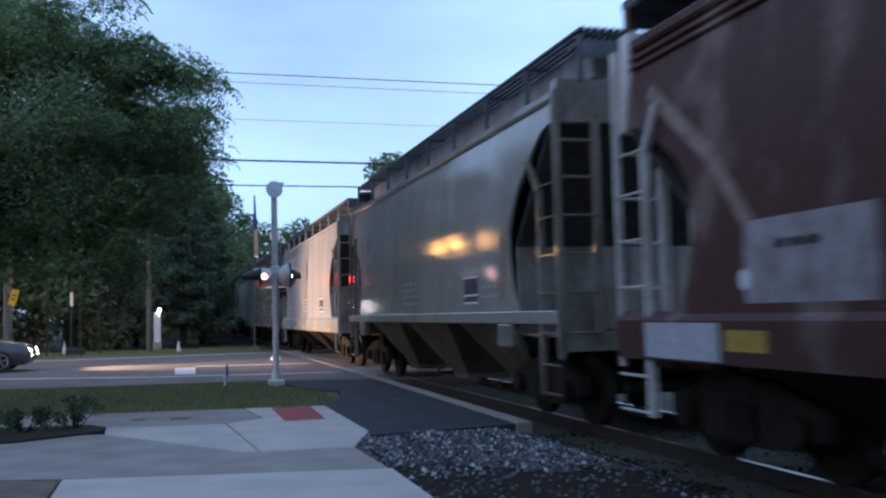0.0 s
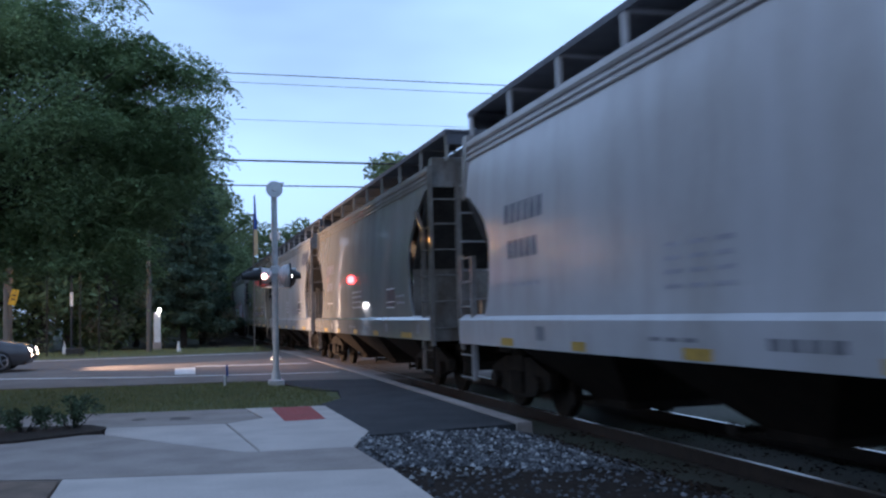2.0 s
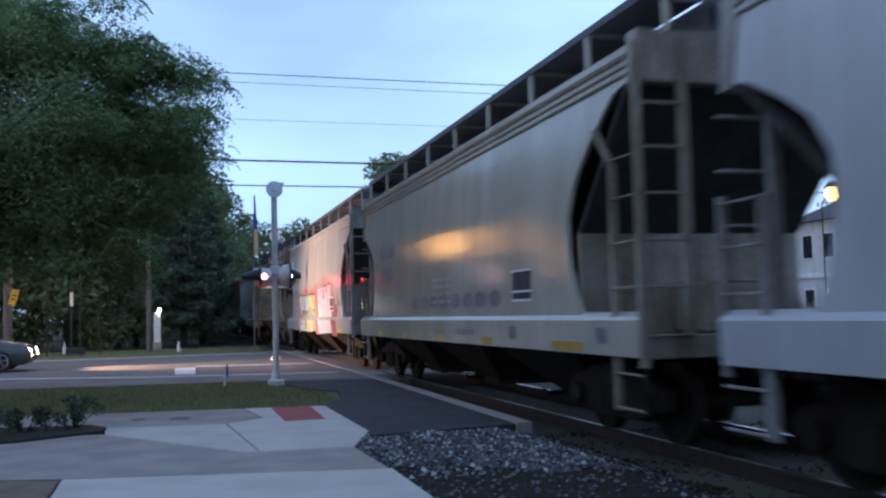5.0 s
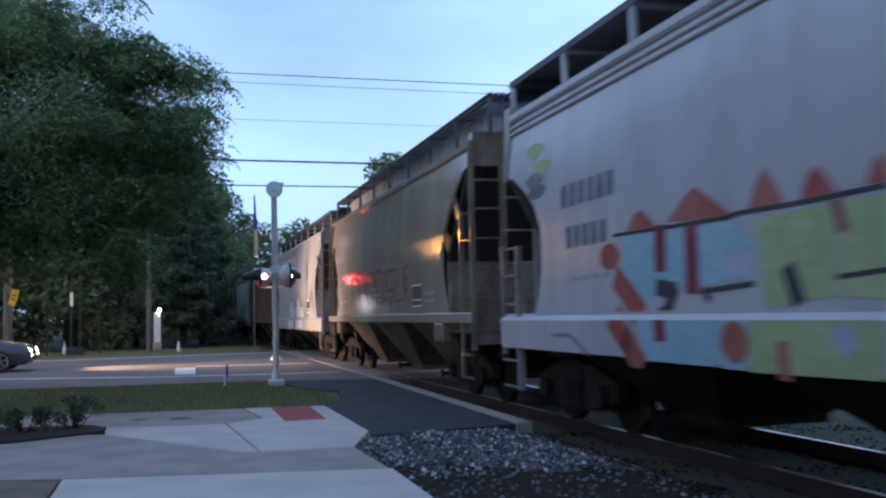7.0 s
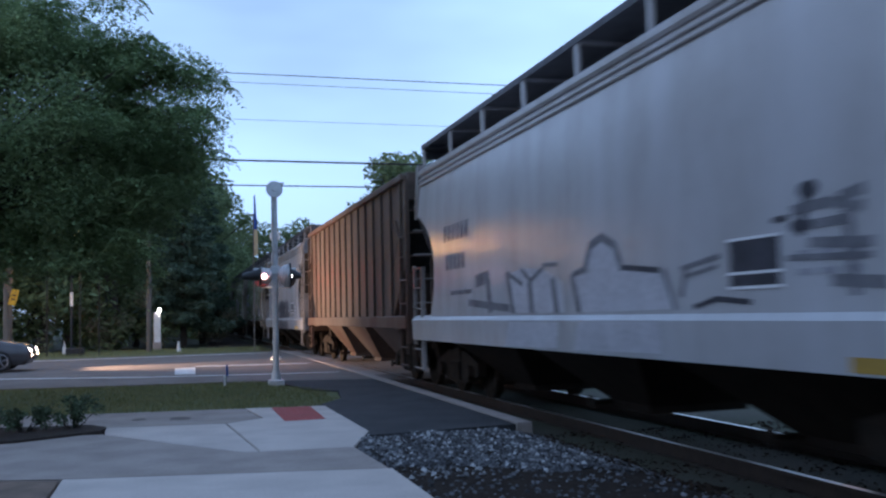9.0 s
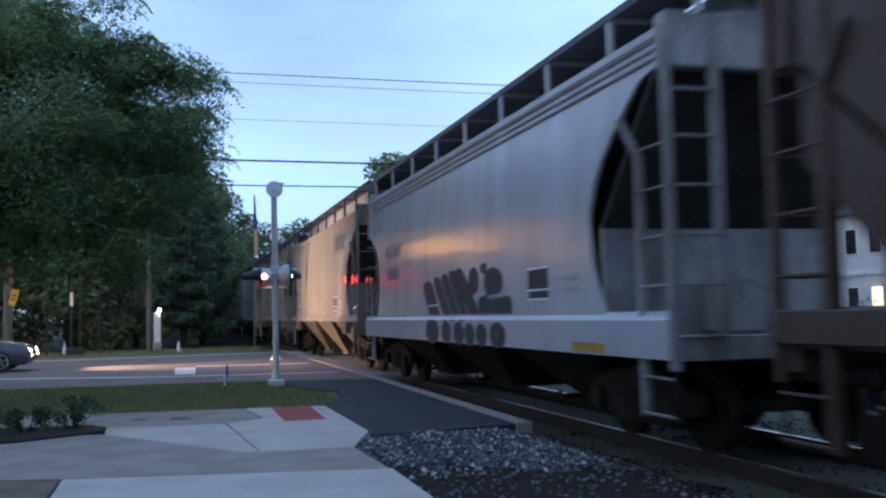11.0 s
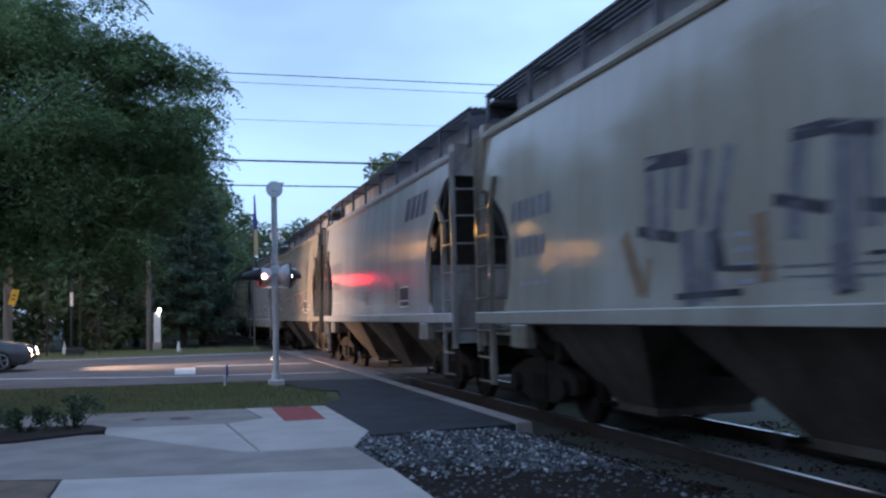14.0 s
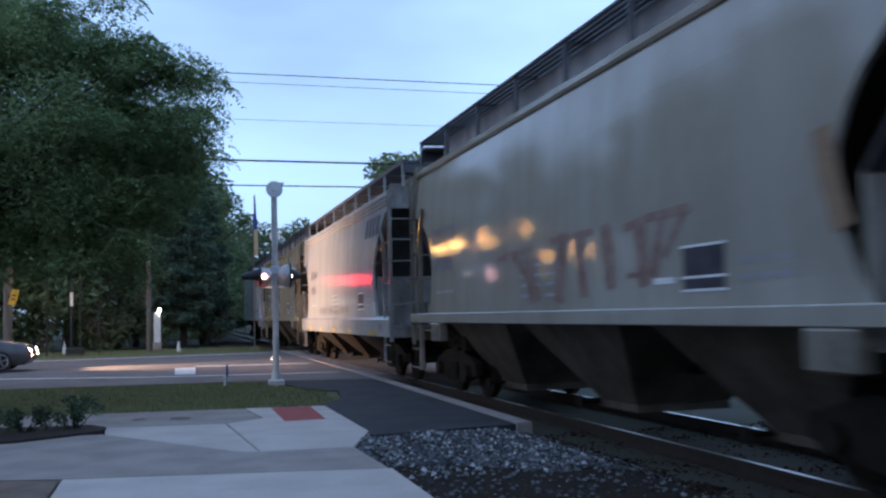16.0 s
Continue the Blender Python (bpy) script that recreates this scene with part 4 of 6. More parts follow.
stroke(C[6], [(-2.58, 2.62), (-2.61, 2.32)], 0.28, M_REDG)
stroke(C[6], [(-2.06, 2.46), (-2.49, 2.45)], 0.05, M_NAVY)
stroke(C[6], [(-2.86, 2.5), (-3.21, 2.49)], 0.07, M_NAVY)
stroke(C[6], [(-1.47, 2.02), (-1.56, 1.16)], 0.27, M_GREYFILL)
stroke(C[6], [(-2.33, 2.16), (-2.41, 1.42)], 0.26, M_GREYFILL)
stroke(C[6], [(-3.07, 2.28), (-3.2, 1.53)], 0.18, M_GREYFILL)
stroke(C[6], [(-0.84, 1.85), (-1.15, 1.22)], 0.19, M_WHITEMARK)
stroke(C[6], [(-3.57, 2.32), (-3.79, 1.74)], 0.41, M_MAROON)
stroke(C[6], [(-3.88, 1.73), (-4.07, 1.5)], 0.69, M_MAROON)
stroke(C[6], [(-4.06, 1.42), (-4.29, 0.99)], 0.80, M_MAROON)
oval(C[6], -3.59, 2.3, 0.25, 0.12, M_REDG, lift=0.008)
oval(C[6], -4.25, 1.62, 0.39, 0.23, M_MAROON, lift=0.007)
oval(C[6], -4.52, 2.03, 0.23, 0.05, M_GREYINK)
oval(C[6], -4.9, 1.9, 0.33, 0.06, M_GREYINK)
oval(C[6], -4.73, 2.13, 0.10, 0.06, M_GREYINK)
oval(C[6], -4.79, 1.82, 0.25, 0.04, M_GREYINK)
# black outlines on the tan car
stroke(C[7], [(3.75, 2.42), (3.15, 2.48), (2.75, 2.38), (2.33, 1.62)], 0.12, M_BLACK)
stroke(C[7], [(3.75, 2.42), (3.31, 1.58)], 0.17, M_BLACK)
stroke(C[7], [(2.82, 2.59), (1.83, 2.51)], 0.09, M_BLACK)
stroke(C[7], [(2.66, 2.49), (2.32, 1.73)], 0.12, M_BLACK)
stroke(C[7], [(1.91, 2.47), (1.8, 2.01)], 0.11, M_BLACK)
stroke(C[7], [(1.49, 2.49), (1.11, 2.51), (0.75, 2.47), (0.49, 2.25), (0.15, 1.48)], 0.12, M_BLACK)
stroke(C[7], [(1.49, 2.49), (1.4, 1.65)], 0.16, M_BLACK)
stroke(C[7], [(1.05, 1.98), (0.78, 1.59)], 0.13, M_BLACK)
stroke(C[7], [(0.47, 2.51), (0.07, 2.52), (-0.34, 2.45), (-0.38, 1.89)], 0.10, M_BLACK)
stroke(C[7], [(0.47, 2.51), (0.26, 2.05)], 0.12, M_BLACK)
stroke(C[7], [(-0.63, 2.46), (-1.25, 2.46), (-1.66, 2.47), (-1.82, 2.42)], 0.07, M_BLACK)
stroke(C[7], [(-0.65, 2.44), (-0.83, 2.01)], 0.11, M_BLACK)
stroke(C[7], [(-0.83, 2.01), (-1.56, 2.06)], 0.07, M_BLACK)
stroke(C[7], [(-1.56, 2.06), (-1.21, 1.76), (-1.28, 1.58)], 0.11, M_BLACK)
stroke(C[7], [(-0.36, 1.78), (-0.66, 1.84), (-0.91, 1.81), (-1.19, 1.68)], 0.05, M_BLACK)
stroke(C[7], [(-1.63, 1.78), (-2.3, 1.8)], 0.05, M_BLACK)
stroke(C[7], [(-2.48, 2.42), (-2.67, 2.47), (-2.83, 2.48)], 0.08, M_BLACK)
stroke(C[7], [(-2.51, 2.39), (-2.53, 1.99), (-2.76, 2.0)], 0.09, M_BLACK)
stroke(C[7], [(-2.6, 2.25), (-2.82, 2.24)], 0.05, M_BLACK)
stroke(C[7], [(6.19, 2.33), (5.78, 1.68)], 0.1, M_BLACK)
stroke(C[7], [(3.35, 1.47), (2.89, 1.4), (2.34, 1.48)], 0.06, M_BLACK)
stroke(C[7], [(1.87, 1.42), (1.28, 1.47)], 0.05, M_BLACK)
stroke(C[7], [(-0.32, 1.4), (-0.49, 1.44), (-0.74, 1.42)], 0.04, M_BLACK)
stroke(C[7], [(-1.58, 1.42), (-1.92, 1.45), (-2.27, 1.41)], 0.03, M_BLACK)
stroke(C[7], [(-2.19, 2.2), (-2.23, 1.81)], 0.27, M_ORANGE, lift=0.004)
# grey fills and dark tags on the white car ahead of the brown one
lay(C[8], "spray_fill", [(2.49, 2.03), (1.84, 2.09), (1.02, 2.02), (0.49, 1.85), (0.44, 1.45), (2.26, 1.45)], M_GREYFILL, 0.003)
lay(C[8], "spray_fill", [(0.17, 1.89), (-1.1, 1.96), (-2.07, 1.86), (-2.26, 1.49), (0.01, 1.46)], M_GREYFILL, 0.003)
lay(C[8], "spray_fill", [(2.32, 1.36), (0.49, 1.36), (0.59, 1.04), (2.58, 1.01)], M_GREYFILL, 0.003)
lay(C[8], "spray_fill", [(-0.11, 1.37), (-2.04, 1.37), (-2.05, 1.06), (0.07, 1.03)], M_GREYFILL, 0.003)
oval(C[8], -0.68, 2.05, 0.40, 0.23, M_GREYFILL, lift=0.0035)
stroke(C[8], [(-0.21, 1.97), (-0.36, 2.22), (-0.68, 2.3), (-1.01, 2.18), (-1.14, 1.95)], 0.10, M_GREYINK)
stroke(C[8], [(0.13, 1.92), (-0.22, 1.98)], 0.07, M_GREYINK)
stroke(C[8], [(-1.14, 1.94), (-1.96, 1.87)], 0.06, M_BLACK)
stroke(C[8], [(0.17, 1.89), (-0.02, 1.46)], 0.12, M_GREYINK)
stroke(C[8], [(-2.07, 1.85), (-2.26, 1.5)], 0.08, M_GREYINK)
stroke(C[8], [(2.49, 2.01), (2.27, 1.47)], 0.15, M_GREYINK)
stroke(C[8], [(2.45, 2.04), (1.91, 1.87)], 0.07, M_GREYINK)
stroke(C[8], [(1.9, 2.07), (1.57, 1.9), (1.13, 2.04)], 0.07, M_GREYINK)
stroke(C[8], [(1.6, 1.84), (1.54, 1.47)], 0.17, M_GREYINK)
stroke(C[8], [(0.78, 1.87), (0.67, 1.46)], 0.14, M_GREYINK)
stroke(C[8], [(1.1, 2.09), (0.64, 2.07)], 0.05, M_GREYINK)
stroke(C[8], [(3.93, 1.99), (3.41, 2.03), (3.3, 1.56)], 0.20, M_GREYINK)
stroke(C[8], [(4.37, 1.66), (2.49, 1.55)], 0.11, M_GREYINK)
stroke(C[8], [(5.4, 1.84), (4.23, 1.84)], 0.07, M_GREYINK)
stroke(C[8], [(-2.41, 1.86), (-3.05, 1.94)], 0.05, M_GREYINK)
stroke(C[8], [(-2.45, 1.78), (-3.0, 1.85)], 0.04, M_GREYINK)
stroke(C[8], [(-2.39, 1.62), (-2.49, 1.86)], 0.08, M_GREYINK)
stroke(C[8], [(-2.62, 1.5), (-2.99, 1.57), (-3.49, 1.53)], 0.05, M_BLACK)
stroke(C[8], [(-4.13, 2.22), (-4.54, 2.24), (-4.88, 2.17)], 0.08, M_GREYINK)
stroke(C[8], [(-4.11, 2.09), (-4.68, 2.1)], 0.07, M_GREYINK)
stroke(C[8], [(-4.04, 1.86), (-4.94, 1.83)], 0.05, M_GREYINK)
stroke(C[8], [(-4.32, 1.96), (-4.95, 1.92)], 0.08, M_GREYINK)
stroke(C[8], [(-4.57, 1.67), (-5.09, 1.64)], 0.09, M_GREYINK)
stroke(C[8], [(-4.69, 2.26), (-4.89, 2.29)], 0.09, M_GREYINK)
stroke(C[8], [(-4.29, 2.31), (-4.19, 2.05)], 0.09, M_BLACK)
stroke(C[8], [(-4.73, 2.13), (-4.78, 1.59)], 0.10, M_GREYINK)
oval(C[8], -4.31, 2.36, 0.12, 0.07, M_BLACK, lift=0.008)
oval(C[8], -4.21, 2.1, 0.14, 0.05, M_BLACK, lift=0.008)
oval(C[8], -3.95, 2.17, 0.11, 0.03, M_BLACK, lift=0.008)
# black bubble letters
lay(C[10], "spray_fill", [(2.45, 1.92), (2.47, 1.99), (2.38, 2.06), (2.22, 2.1), (2.03, 2.1), (1.86, 2.06), (1.75, 1.99), (1.34, 1.51), (1.32, 1.44), (1.39, 1.37), (1.53, 1.33), (1.71, 1.32), (1.87, 1.34), (1.98, 1.4)], M_BLACK, 0.005)
lay(C[10], "spray_fill", [(1.68, 2.02), (1.71, 2.07), (1.66, 2.12), (1.56, 2.16), (1.44, 2.16), (1.32, 2.13), (1.24, 2.09), (0.61, 1.5), (0.59, 1.45), (0.63, 1.4), (0.71, 1.36), (0.82, 1.35), (0.93, 1.37), (1.01, 1.41)], M_BLACK, 0.005)
lay(C[10], "spray_fill", [(1.15, 2.05), (1.17, 2.11), (1.13, 2.16), (1.04, 2.19), (0.92, 2.19), (0.8, 2.17), (0.72, 2.13), (0.08, 1.49), (0.06, 1.44), (0.09, 1.4), (0.17, 1.36), (0.27, 1.35), (0.38, 1.36), (0.45, 1.4)], M_BLACK, 0.005)
lay(C[10], "spray_fill", [(0.65, 2.1), (0.67, 2.15), (0.64, 2.2), (0.54, 2.23), (0.43, 2.23), (0.32, 2.21), (0.25, 2.16), (-0.4, 1.49), (-0.42, 1.44), (-0.39, 1.39), (-0.31, 1.36), (-0.22, 1.35), (-0.12, 1.36), (-0.05, 1.4)], M_BLACK, 0.005)
lay(C[10], "spray_fill", [(0.26, 2.05), (0.31, 2.12), (0.28, 2.19), (0.18, 2.23), (0.04, 2.25), (-0.1, 2.22), (-0.2, 2.17), (-0.95, 1.56), (-0.98, 1.5), (-0.96, 1.44), (-0.88, 1.39), (-0.77, 1.37), (-0.65, 1.38), (-0.55, 1.42)], M_BLACK, 0.005)
oval(C[10], -0.76, 2.0, 0.29, 0.22, M_BLACK, lift=0.0055)
oval(C[10], -1.28, 2.17, 0.18, 0.09, M_BLACK, lift=0.0055)
oval(C[10], -1.72, 1.94, 0.46, 0.23, M_BLACK, lift=0.0055)
oval(C[10], -1.28, 1.59, 0.31, 0.19, M_BLACK, lift=0.0055)
lay(C[10], "spray_fill", [(-1.53, 1.69), (-2.46, 1.73), (-2.57, 1.63), (-2.54, 1.44), (-1.63, 1.42)], M_BLACK, 0.0068)
oval(C[10], 1.67, 1.18, 0.47, 0.23, M_BLACK, lift=0.0055)
oval(C[10], 0.72, 1.17, 0.31, 0.20, M_BLACK, lift=0.0055)
oval(C[10], -0.03, 1.16, 0.32, 0.20, M_BLACK, lift=0.0055)
oval(C[10], -0.65, 1.15, 0.28, 0.19, M_BLACK, lift=0.0055)
oval(C[10], -1.26, 1.15, 0.28, 0.18, M_BLACK, lift=0.0055)
oval(C[10], -2.02, 1.16, 0.37, 0.19, M_BLACK, lift=0.0055)
stroke(C[10], [(2.12, 1.64), (1.39, 1.65)], 0.03, M_GREYFILL, lift=0.009)
stroke(C[10], [(-1.55, 1.73), (-2.16, 1.76)], 0.02, M_GREYFILL, lift=0.009)
stroke(C[10], [(-1.1, 1.76), (-1.31, 1.77)], 0.02, M_GREYFILL, lift=0.009)
stroke(C[10], [(6.94, 3.6), (7.0, 3.46), (7.15, 3.4), (7.34, 3.44), (7.48, 3.58), (7.53, 3.75), (7.46, 3.9), (7.3, 3.95), (7.11, 3.9), (6.98, 3.76), (6.94, 3.6)], 0.07, M_GREYINK)
stroke(C[10], [(6.41, 3.65), (6.46, 3.52), (6.58, 3.46), (6.71, 3.5), (6.81, 3.61), (6.85, 3.76), (6.79, 3.89), (6.67, 3.95), (6.54, 3.91), (6.44, 3.8), (6.41, 3.65)], 0.07, M_GREYINK)
# black and grey tags on the dusty tan car
stroke(C[12], [(1.71, 2.91), (1.71, 2.24)], 0.22, M_GREYINK)
stroke(C[12], [(1.38, 2.78), (1.44, 2.22)], 0.18, M_GREYINK)
stroke(C[12], [(1.03, 2.88), (1.11, 2.48)], 0.19, M_GREYINK)
stroke(C[12], [(0.67, 2.84), (0.79, 2.28)], 0.18, M_GREYINK)
stroke(C[12], [(0.31, 2.82), (0.49, 2.33), (0.55, 2.1)], 0.18, M_GREYINK)
stroke(C[12], [(1.78, 2.94), (1.0, 2.89)], 0.15, M_BLACK)
stroke(C[12], [(1.98, 2.28), (1.25, 2.16)], 0.11, M_BLACK)
stroke(C[12], [(1.27, 1.6), (0.21, 1.62)], 0.06, M_BLACK)
stroke(C[12], [(0.51, 1.83), (-0.25, 1.8)], 0.05, M_BLACK)
stroke(C[12], [(0.56, 2.11), (0.51, 1.9)], 0.20, M_BLACK)
stroke(C[12], [(1.02, 2.11), (0.98, 1.61)], 0.29, M_GREYINK)
stroke(C[12], [(0.67, 2.08), (0.71, 1.63)], 0.24, M_GREYINK)
stroke(C[12], [(2.29, 2.21), (2.02, 1.72)], 0.22, M_ORANGE)
stroke(C[12], [(-0.11, 2.18), (-0.15, 1.76)], 0.20, M_ORANGE)
stroke(C[12], [(-0.66, 2.75), (-0.56, 2.08)], 0.22, M_GREYINK)
stroke(C[12], [(-1.16, 2.69), (-1.09, 1.69)], 0.26, M_GREYINK)
stroke(C[12], [(-1.41, 2.68), (-1.39, 2.07)], 0.15, M_GREYINK)
stroke(C[12], [(-0.6, 2.8), (-0.97, 2.79), (-1.48, 2.68)], 0.11, M_BLACK)
stroke(C[12], [(-0.34, 2.33), (-0.93, 2.2)], 0.10, M_BLACK)
stroke(C[12], [(-1.09, 1.85), (-1.12, 1.65)], 0.23, M_BLACK)
stroke(C[12], [(-1.35, 2.18), (-1.6, 2.14)], 0.10, M_BLACK)
stroke(C[12], [(-1.36, 1.84), (-1.58, 1.84)], 0.03, M_BLACK)
stroke(C[12], [(-0.41, 1.8), (-1.53, 1.77)], 0.02, M_GREYINK)
stroke(C[12], [(-0.4, 1.72), (-1.52, 1.69)], 0.02, M_GREYINK)
# faded rusty red letters
stroke(C[14], [(2.13, 2.26), (0.75, 2.32)], 0.08, M_FADERUST, lift=0.0045)
stroke(C[14], [(1.46, 2.3), (0.48, 1.7)], 0.15, M_FADERUST, lift=0.0045)
stroke(C[14], [(0.8, 2.14), (0.74, 1.7)], 0.30, M_FADERUST, lift=0.0045)
stroke(C[14], [(0.14, 2.37), (-1.2, 2.38)], 0.08, M_FADERUST, lift=0.0045)
stroke(C[14], [(-0.33, 2.35), (-0.19, 1.69)], 0.28, M_FADERUST, lift=0.0045)
stroke(C[14], [(-0.85, 2.33), (-0.92, 1.72)], 0.23, M_FADERUST, lift=0.0045)
stroke(C[14], [(-1.58, 2.35), (-1.65, 1.8)], 0.25, M_FADERUST, lift=0.0045)
stroke(C[14], [(-2.02, 2.34), (-2.52, 2.4), (-3.36, 2.42)], 0.09, M_FADERUST, lift=0.0045)
stroke(C[14], [(-2.37, 2.31), (-2.44, 1.81)], 0.26, M_FADERUST, lift=0.0045)
stroke(C[14], [(-2.82, 2.37), (-2.65, 1.85)], 0.14, M_FADERUST, lift=0.0045)
stroke(C[14], [(-3.25, 2.37), (-2.88, 2.01)], 0.09, M_FADERUST, lift=0.0045)
stroke(C[14], [(-2.08, 1.84), (-2.67, 1.85)], 0.06, M_FADERUST, lift=0.0045)
stroke(C[14], [(-5.27, 2.72), (-5.33, 2.44), (-5.44, 2.1)], 0.22, M_ORANGE, lift=0.004)
stroke(C[14], [(-2.66, 1.76), (-3.03, 1.76)], 0.06, M_WHITEMARK)
# pale chalky streak on the rusty car
stroke(C[0], [(6.82, 3.66), (5.71, 2.87), (5.13, 2.21)], 0.16, M_FADERUST, lift=0.003)

# small tags and rust on the plain cars
for pts in ([(0.9, 2.3), (0.5, 2.35), (0.1, 2.1), (-0.3, 2.2)], [(0.7, 1.7), (0.2, 1.62), (-0.3, 1.66)], [(0.4, 2.3), (0.3, 1.6)], [(2.7, 2.1), (2.3, 1.75), (1.9, 1.7)]):
    stroke(C[11], pts, 0.06, M_GREYINK)
streak(C[11], 0.35, 1.7, 2.2, 0.22, M_ORANGE)
streak(C[11], -2.0, 1.68, 2.25, 0.2, M_ORANGE)
streak(C[11], -5.0, 1.72, 2.85, 0.2, M_ORANGE)
for y, z1 in ((-5.6, 2.75), (-2.75, 2.2), (0.6, 2.05), (2.6, 2.0)):
    streak(C[13], y, 1.7, z1, 0.15, M_ORANGE)
for i in (7, 12, 16):
    for y in (-5.9, 1.9):
        streak(C[i], y, 1.6, 2.0, 0.1, M_ORANGE)
for k in range(8):
    oval(C[15], 3.5 - 0.7 * k, 1.65, 0.3, 0.13, M_GREYINK, lift=0.003)
    oval(C[5], 2.5 - 0.7 * k, 1.7, 0.3, 0.13, M_GREYINK, lift=0.003)

# ---- crossing signal ----
def signal(x, y, lit, label):
    s = thing("crossing_signal", pose(x, y, 0), label, "crossing signal", "crossing signals")
    bm = B()
    box(bm, -0.17, 0.17, -0.17, 0.17, -0.05, 0.1, 0.02)
    rod(bm, (0, 0, 0.1), (0, 0, 0.3), 0.11, 16, 0.085)
    part("base", bm, M_MAST, s, "cast aluminium base")
    bm = B()
    rod(bm, (0, 0, 0.2), (0, 0, 4.25), 0.066, 20)
    part("mast", bm, M_MAST, s)
    for z in (0.95, 1.75, 2.05, 2.75, 3.6):
        bm = B()
        rod(bm, (0, 0, z - 0.03), (0, 0, z + 0.03), 0.078, 20)
        part("collar", bm, M_MAST, s)
    bm = B()
    rod(bm, (0, -0.1, 4.4), (0, 0.0, 4.4), 0.19, 24, 0.17)
    rod(bm, (0, -0.15, 4.4), (0, -0.1, 4.4), 0.05, 12)
    rod(bm, (0, -0.1, 4.19), (0, 0.02, 4.22), 0.05, 12)
    rod(bm, (0.12, -0.12, 4.53), (0.21, -0.12, 4.53), 0.03, 8)
    part("bell", bm, M_MAST, s, "round grey crossing bell")
    bm = B()
    rod(bm, (-0.48, 0, 2.58), (0.48, 0, 2.58), 0.03, 10)
    box(bm, -0.1, 0.1, -0.1, 0.1, 2.46, 2.66, 0.02)
    part("crossarm", bm, M_MAST, s)
    if lit == 2:
        # lamp heads that face the walk
        for d in (-1, 1):
            bm = B()
            rod(bm, (d * 0.46, -0.06, 2.83), (d * 0.46, -0.09, 2.83), 0.27, 28)
            head = part("backboard", bm, M_HOOD, s, "round black backboard")
            bm = B()
            rod(bm, (d * 0.46, 0.12, 2.83), (d * 0.46, -0.06, 2.83), 0.1, 16, 0.15)
            part("lamp_housing", bm, M_MAST, head, "grey lamp housing")
            bm = B()
            bmesh.ops.create_uvsphere(bm, u_segments=16, v_segments=8, radius=0.13, matrix=Matrix.LocRotScale((d * 0.46, -0.1, 2.83), None, (1, 0.5, 1)))
            part("lens", bm, M_REDLAMP if d < 0 else M_MAROON, head, "lit red flasher lens" if d < 0 else "dark red flasher lens")
        return s

    # the lamp heads stand across the road, their hoods to both sides
    for d, x0, x1, rb in ((-1, 0.36, 0.74, 0.22), (1, 0.33, 0.56, 0.29)):
        bm = B()
        # a rounded bowl behind the backboard
        bowl = ((0.06, 0.1), (0.09, 0.6), (0.15, 0.84), (0.22, 0.95), (x0 - 0.03, 1.0))
        for (xa, ra), (xb, rc) in zip(bowl, bowl[1:]):
            rod(bm, (d * xa, -0.13, 2.43), (d * xb, -0.13, 2.43), ra * (rb - 0.03), 24, rc * (rb - 0.03))
        head = part("lamp_housing", bm, M_MAST, s, "grey lamp housing", smooth=True)
        bm = B()
        rod(bm, (d * (x0 - 0.03), -0.13, 2.43), (d * x0, -0.13, 2.43), rb, 28)
        part("backboard", bm, M_HOOD, head, "round black backboard")
        bm = B()
        n = 16
        for k in range(n):
            a0, a1 = math.pi * (k / n * 1.4 - 0.2), math.pi * ((k + 1) / n * 1.4 - 0.2)
            ring = []
            for r in (0.165, 0.15):
                for a in (a0, a1):
                    ring.append((r * math.cos(a), r * math.sin(a)))
            o0, o1, i0, i1 = ring
            hexa(bm, [(d * x0, -0.12 + q[0], 2.43 + q[1]) for q in (o0, o1, i1, i0)], [(d * x1, -0.12 + q[0] * 0.8, 2.43 + q[1] * 0.5 - 0.02) for q in (o0, o1, i1, i0)])
        part("hood", bm, M_HOOD, head, "black lamp hood")
        bm = B()
        bmesh.ops.create_uvsphere(bm, u_segments=14, v_segments=8, radius=0.055 if d < 0 else 0.012, matrix=pose(-0.27, -0.36, 2.41) if d < 0 else pose(0.34, -0.42, 2.41))
        part("lens", bm, M_REDCORE if d < 0 else M_WHITELAMP, head, "lit flasher lens" if d < 0 else "small side light")
    return s


signal(2.16, 22.0, 1, "silver crossing signal mast with bell and red flashers")
signal(3.42, 34.8, 2, "silver crossing signal mast with lit red flasher across the road")

# ---- small flags on the lawn, tall banner flag ----
def small_flag(x, y, h, cloth):
    f = thing("small_flag", pose(x, y, -0.03), "small flag on a thin stick in the grass", "flag")
    bm = B()
    rod(bm, (0, 0, 0), (0.02, 0, h), 0.008, 6)
    part("stick", bm, M_WOODPOLE, f)
    bm = B()
    box(bm, -0.05, 0.0, -0.01, 0.01, h * 0.1, h * 0.55)
    part("white_cloth", bm, M_FLAGW, f)
    bm = B()
    box(bm, 0.0, 0.05, -0.01, 0.01, h * 0.5, h)
    part("dark_cloth", bm, cloth, f)


small_flag(1.05, 21.9, 0.5, M_FLAGB)
small_flag(0.07, 47.6, 0.5, M_FLAGW)
small_flag(-5.3, 50.2, 0.6, M_FLAGW)


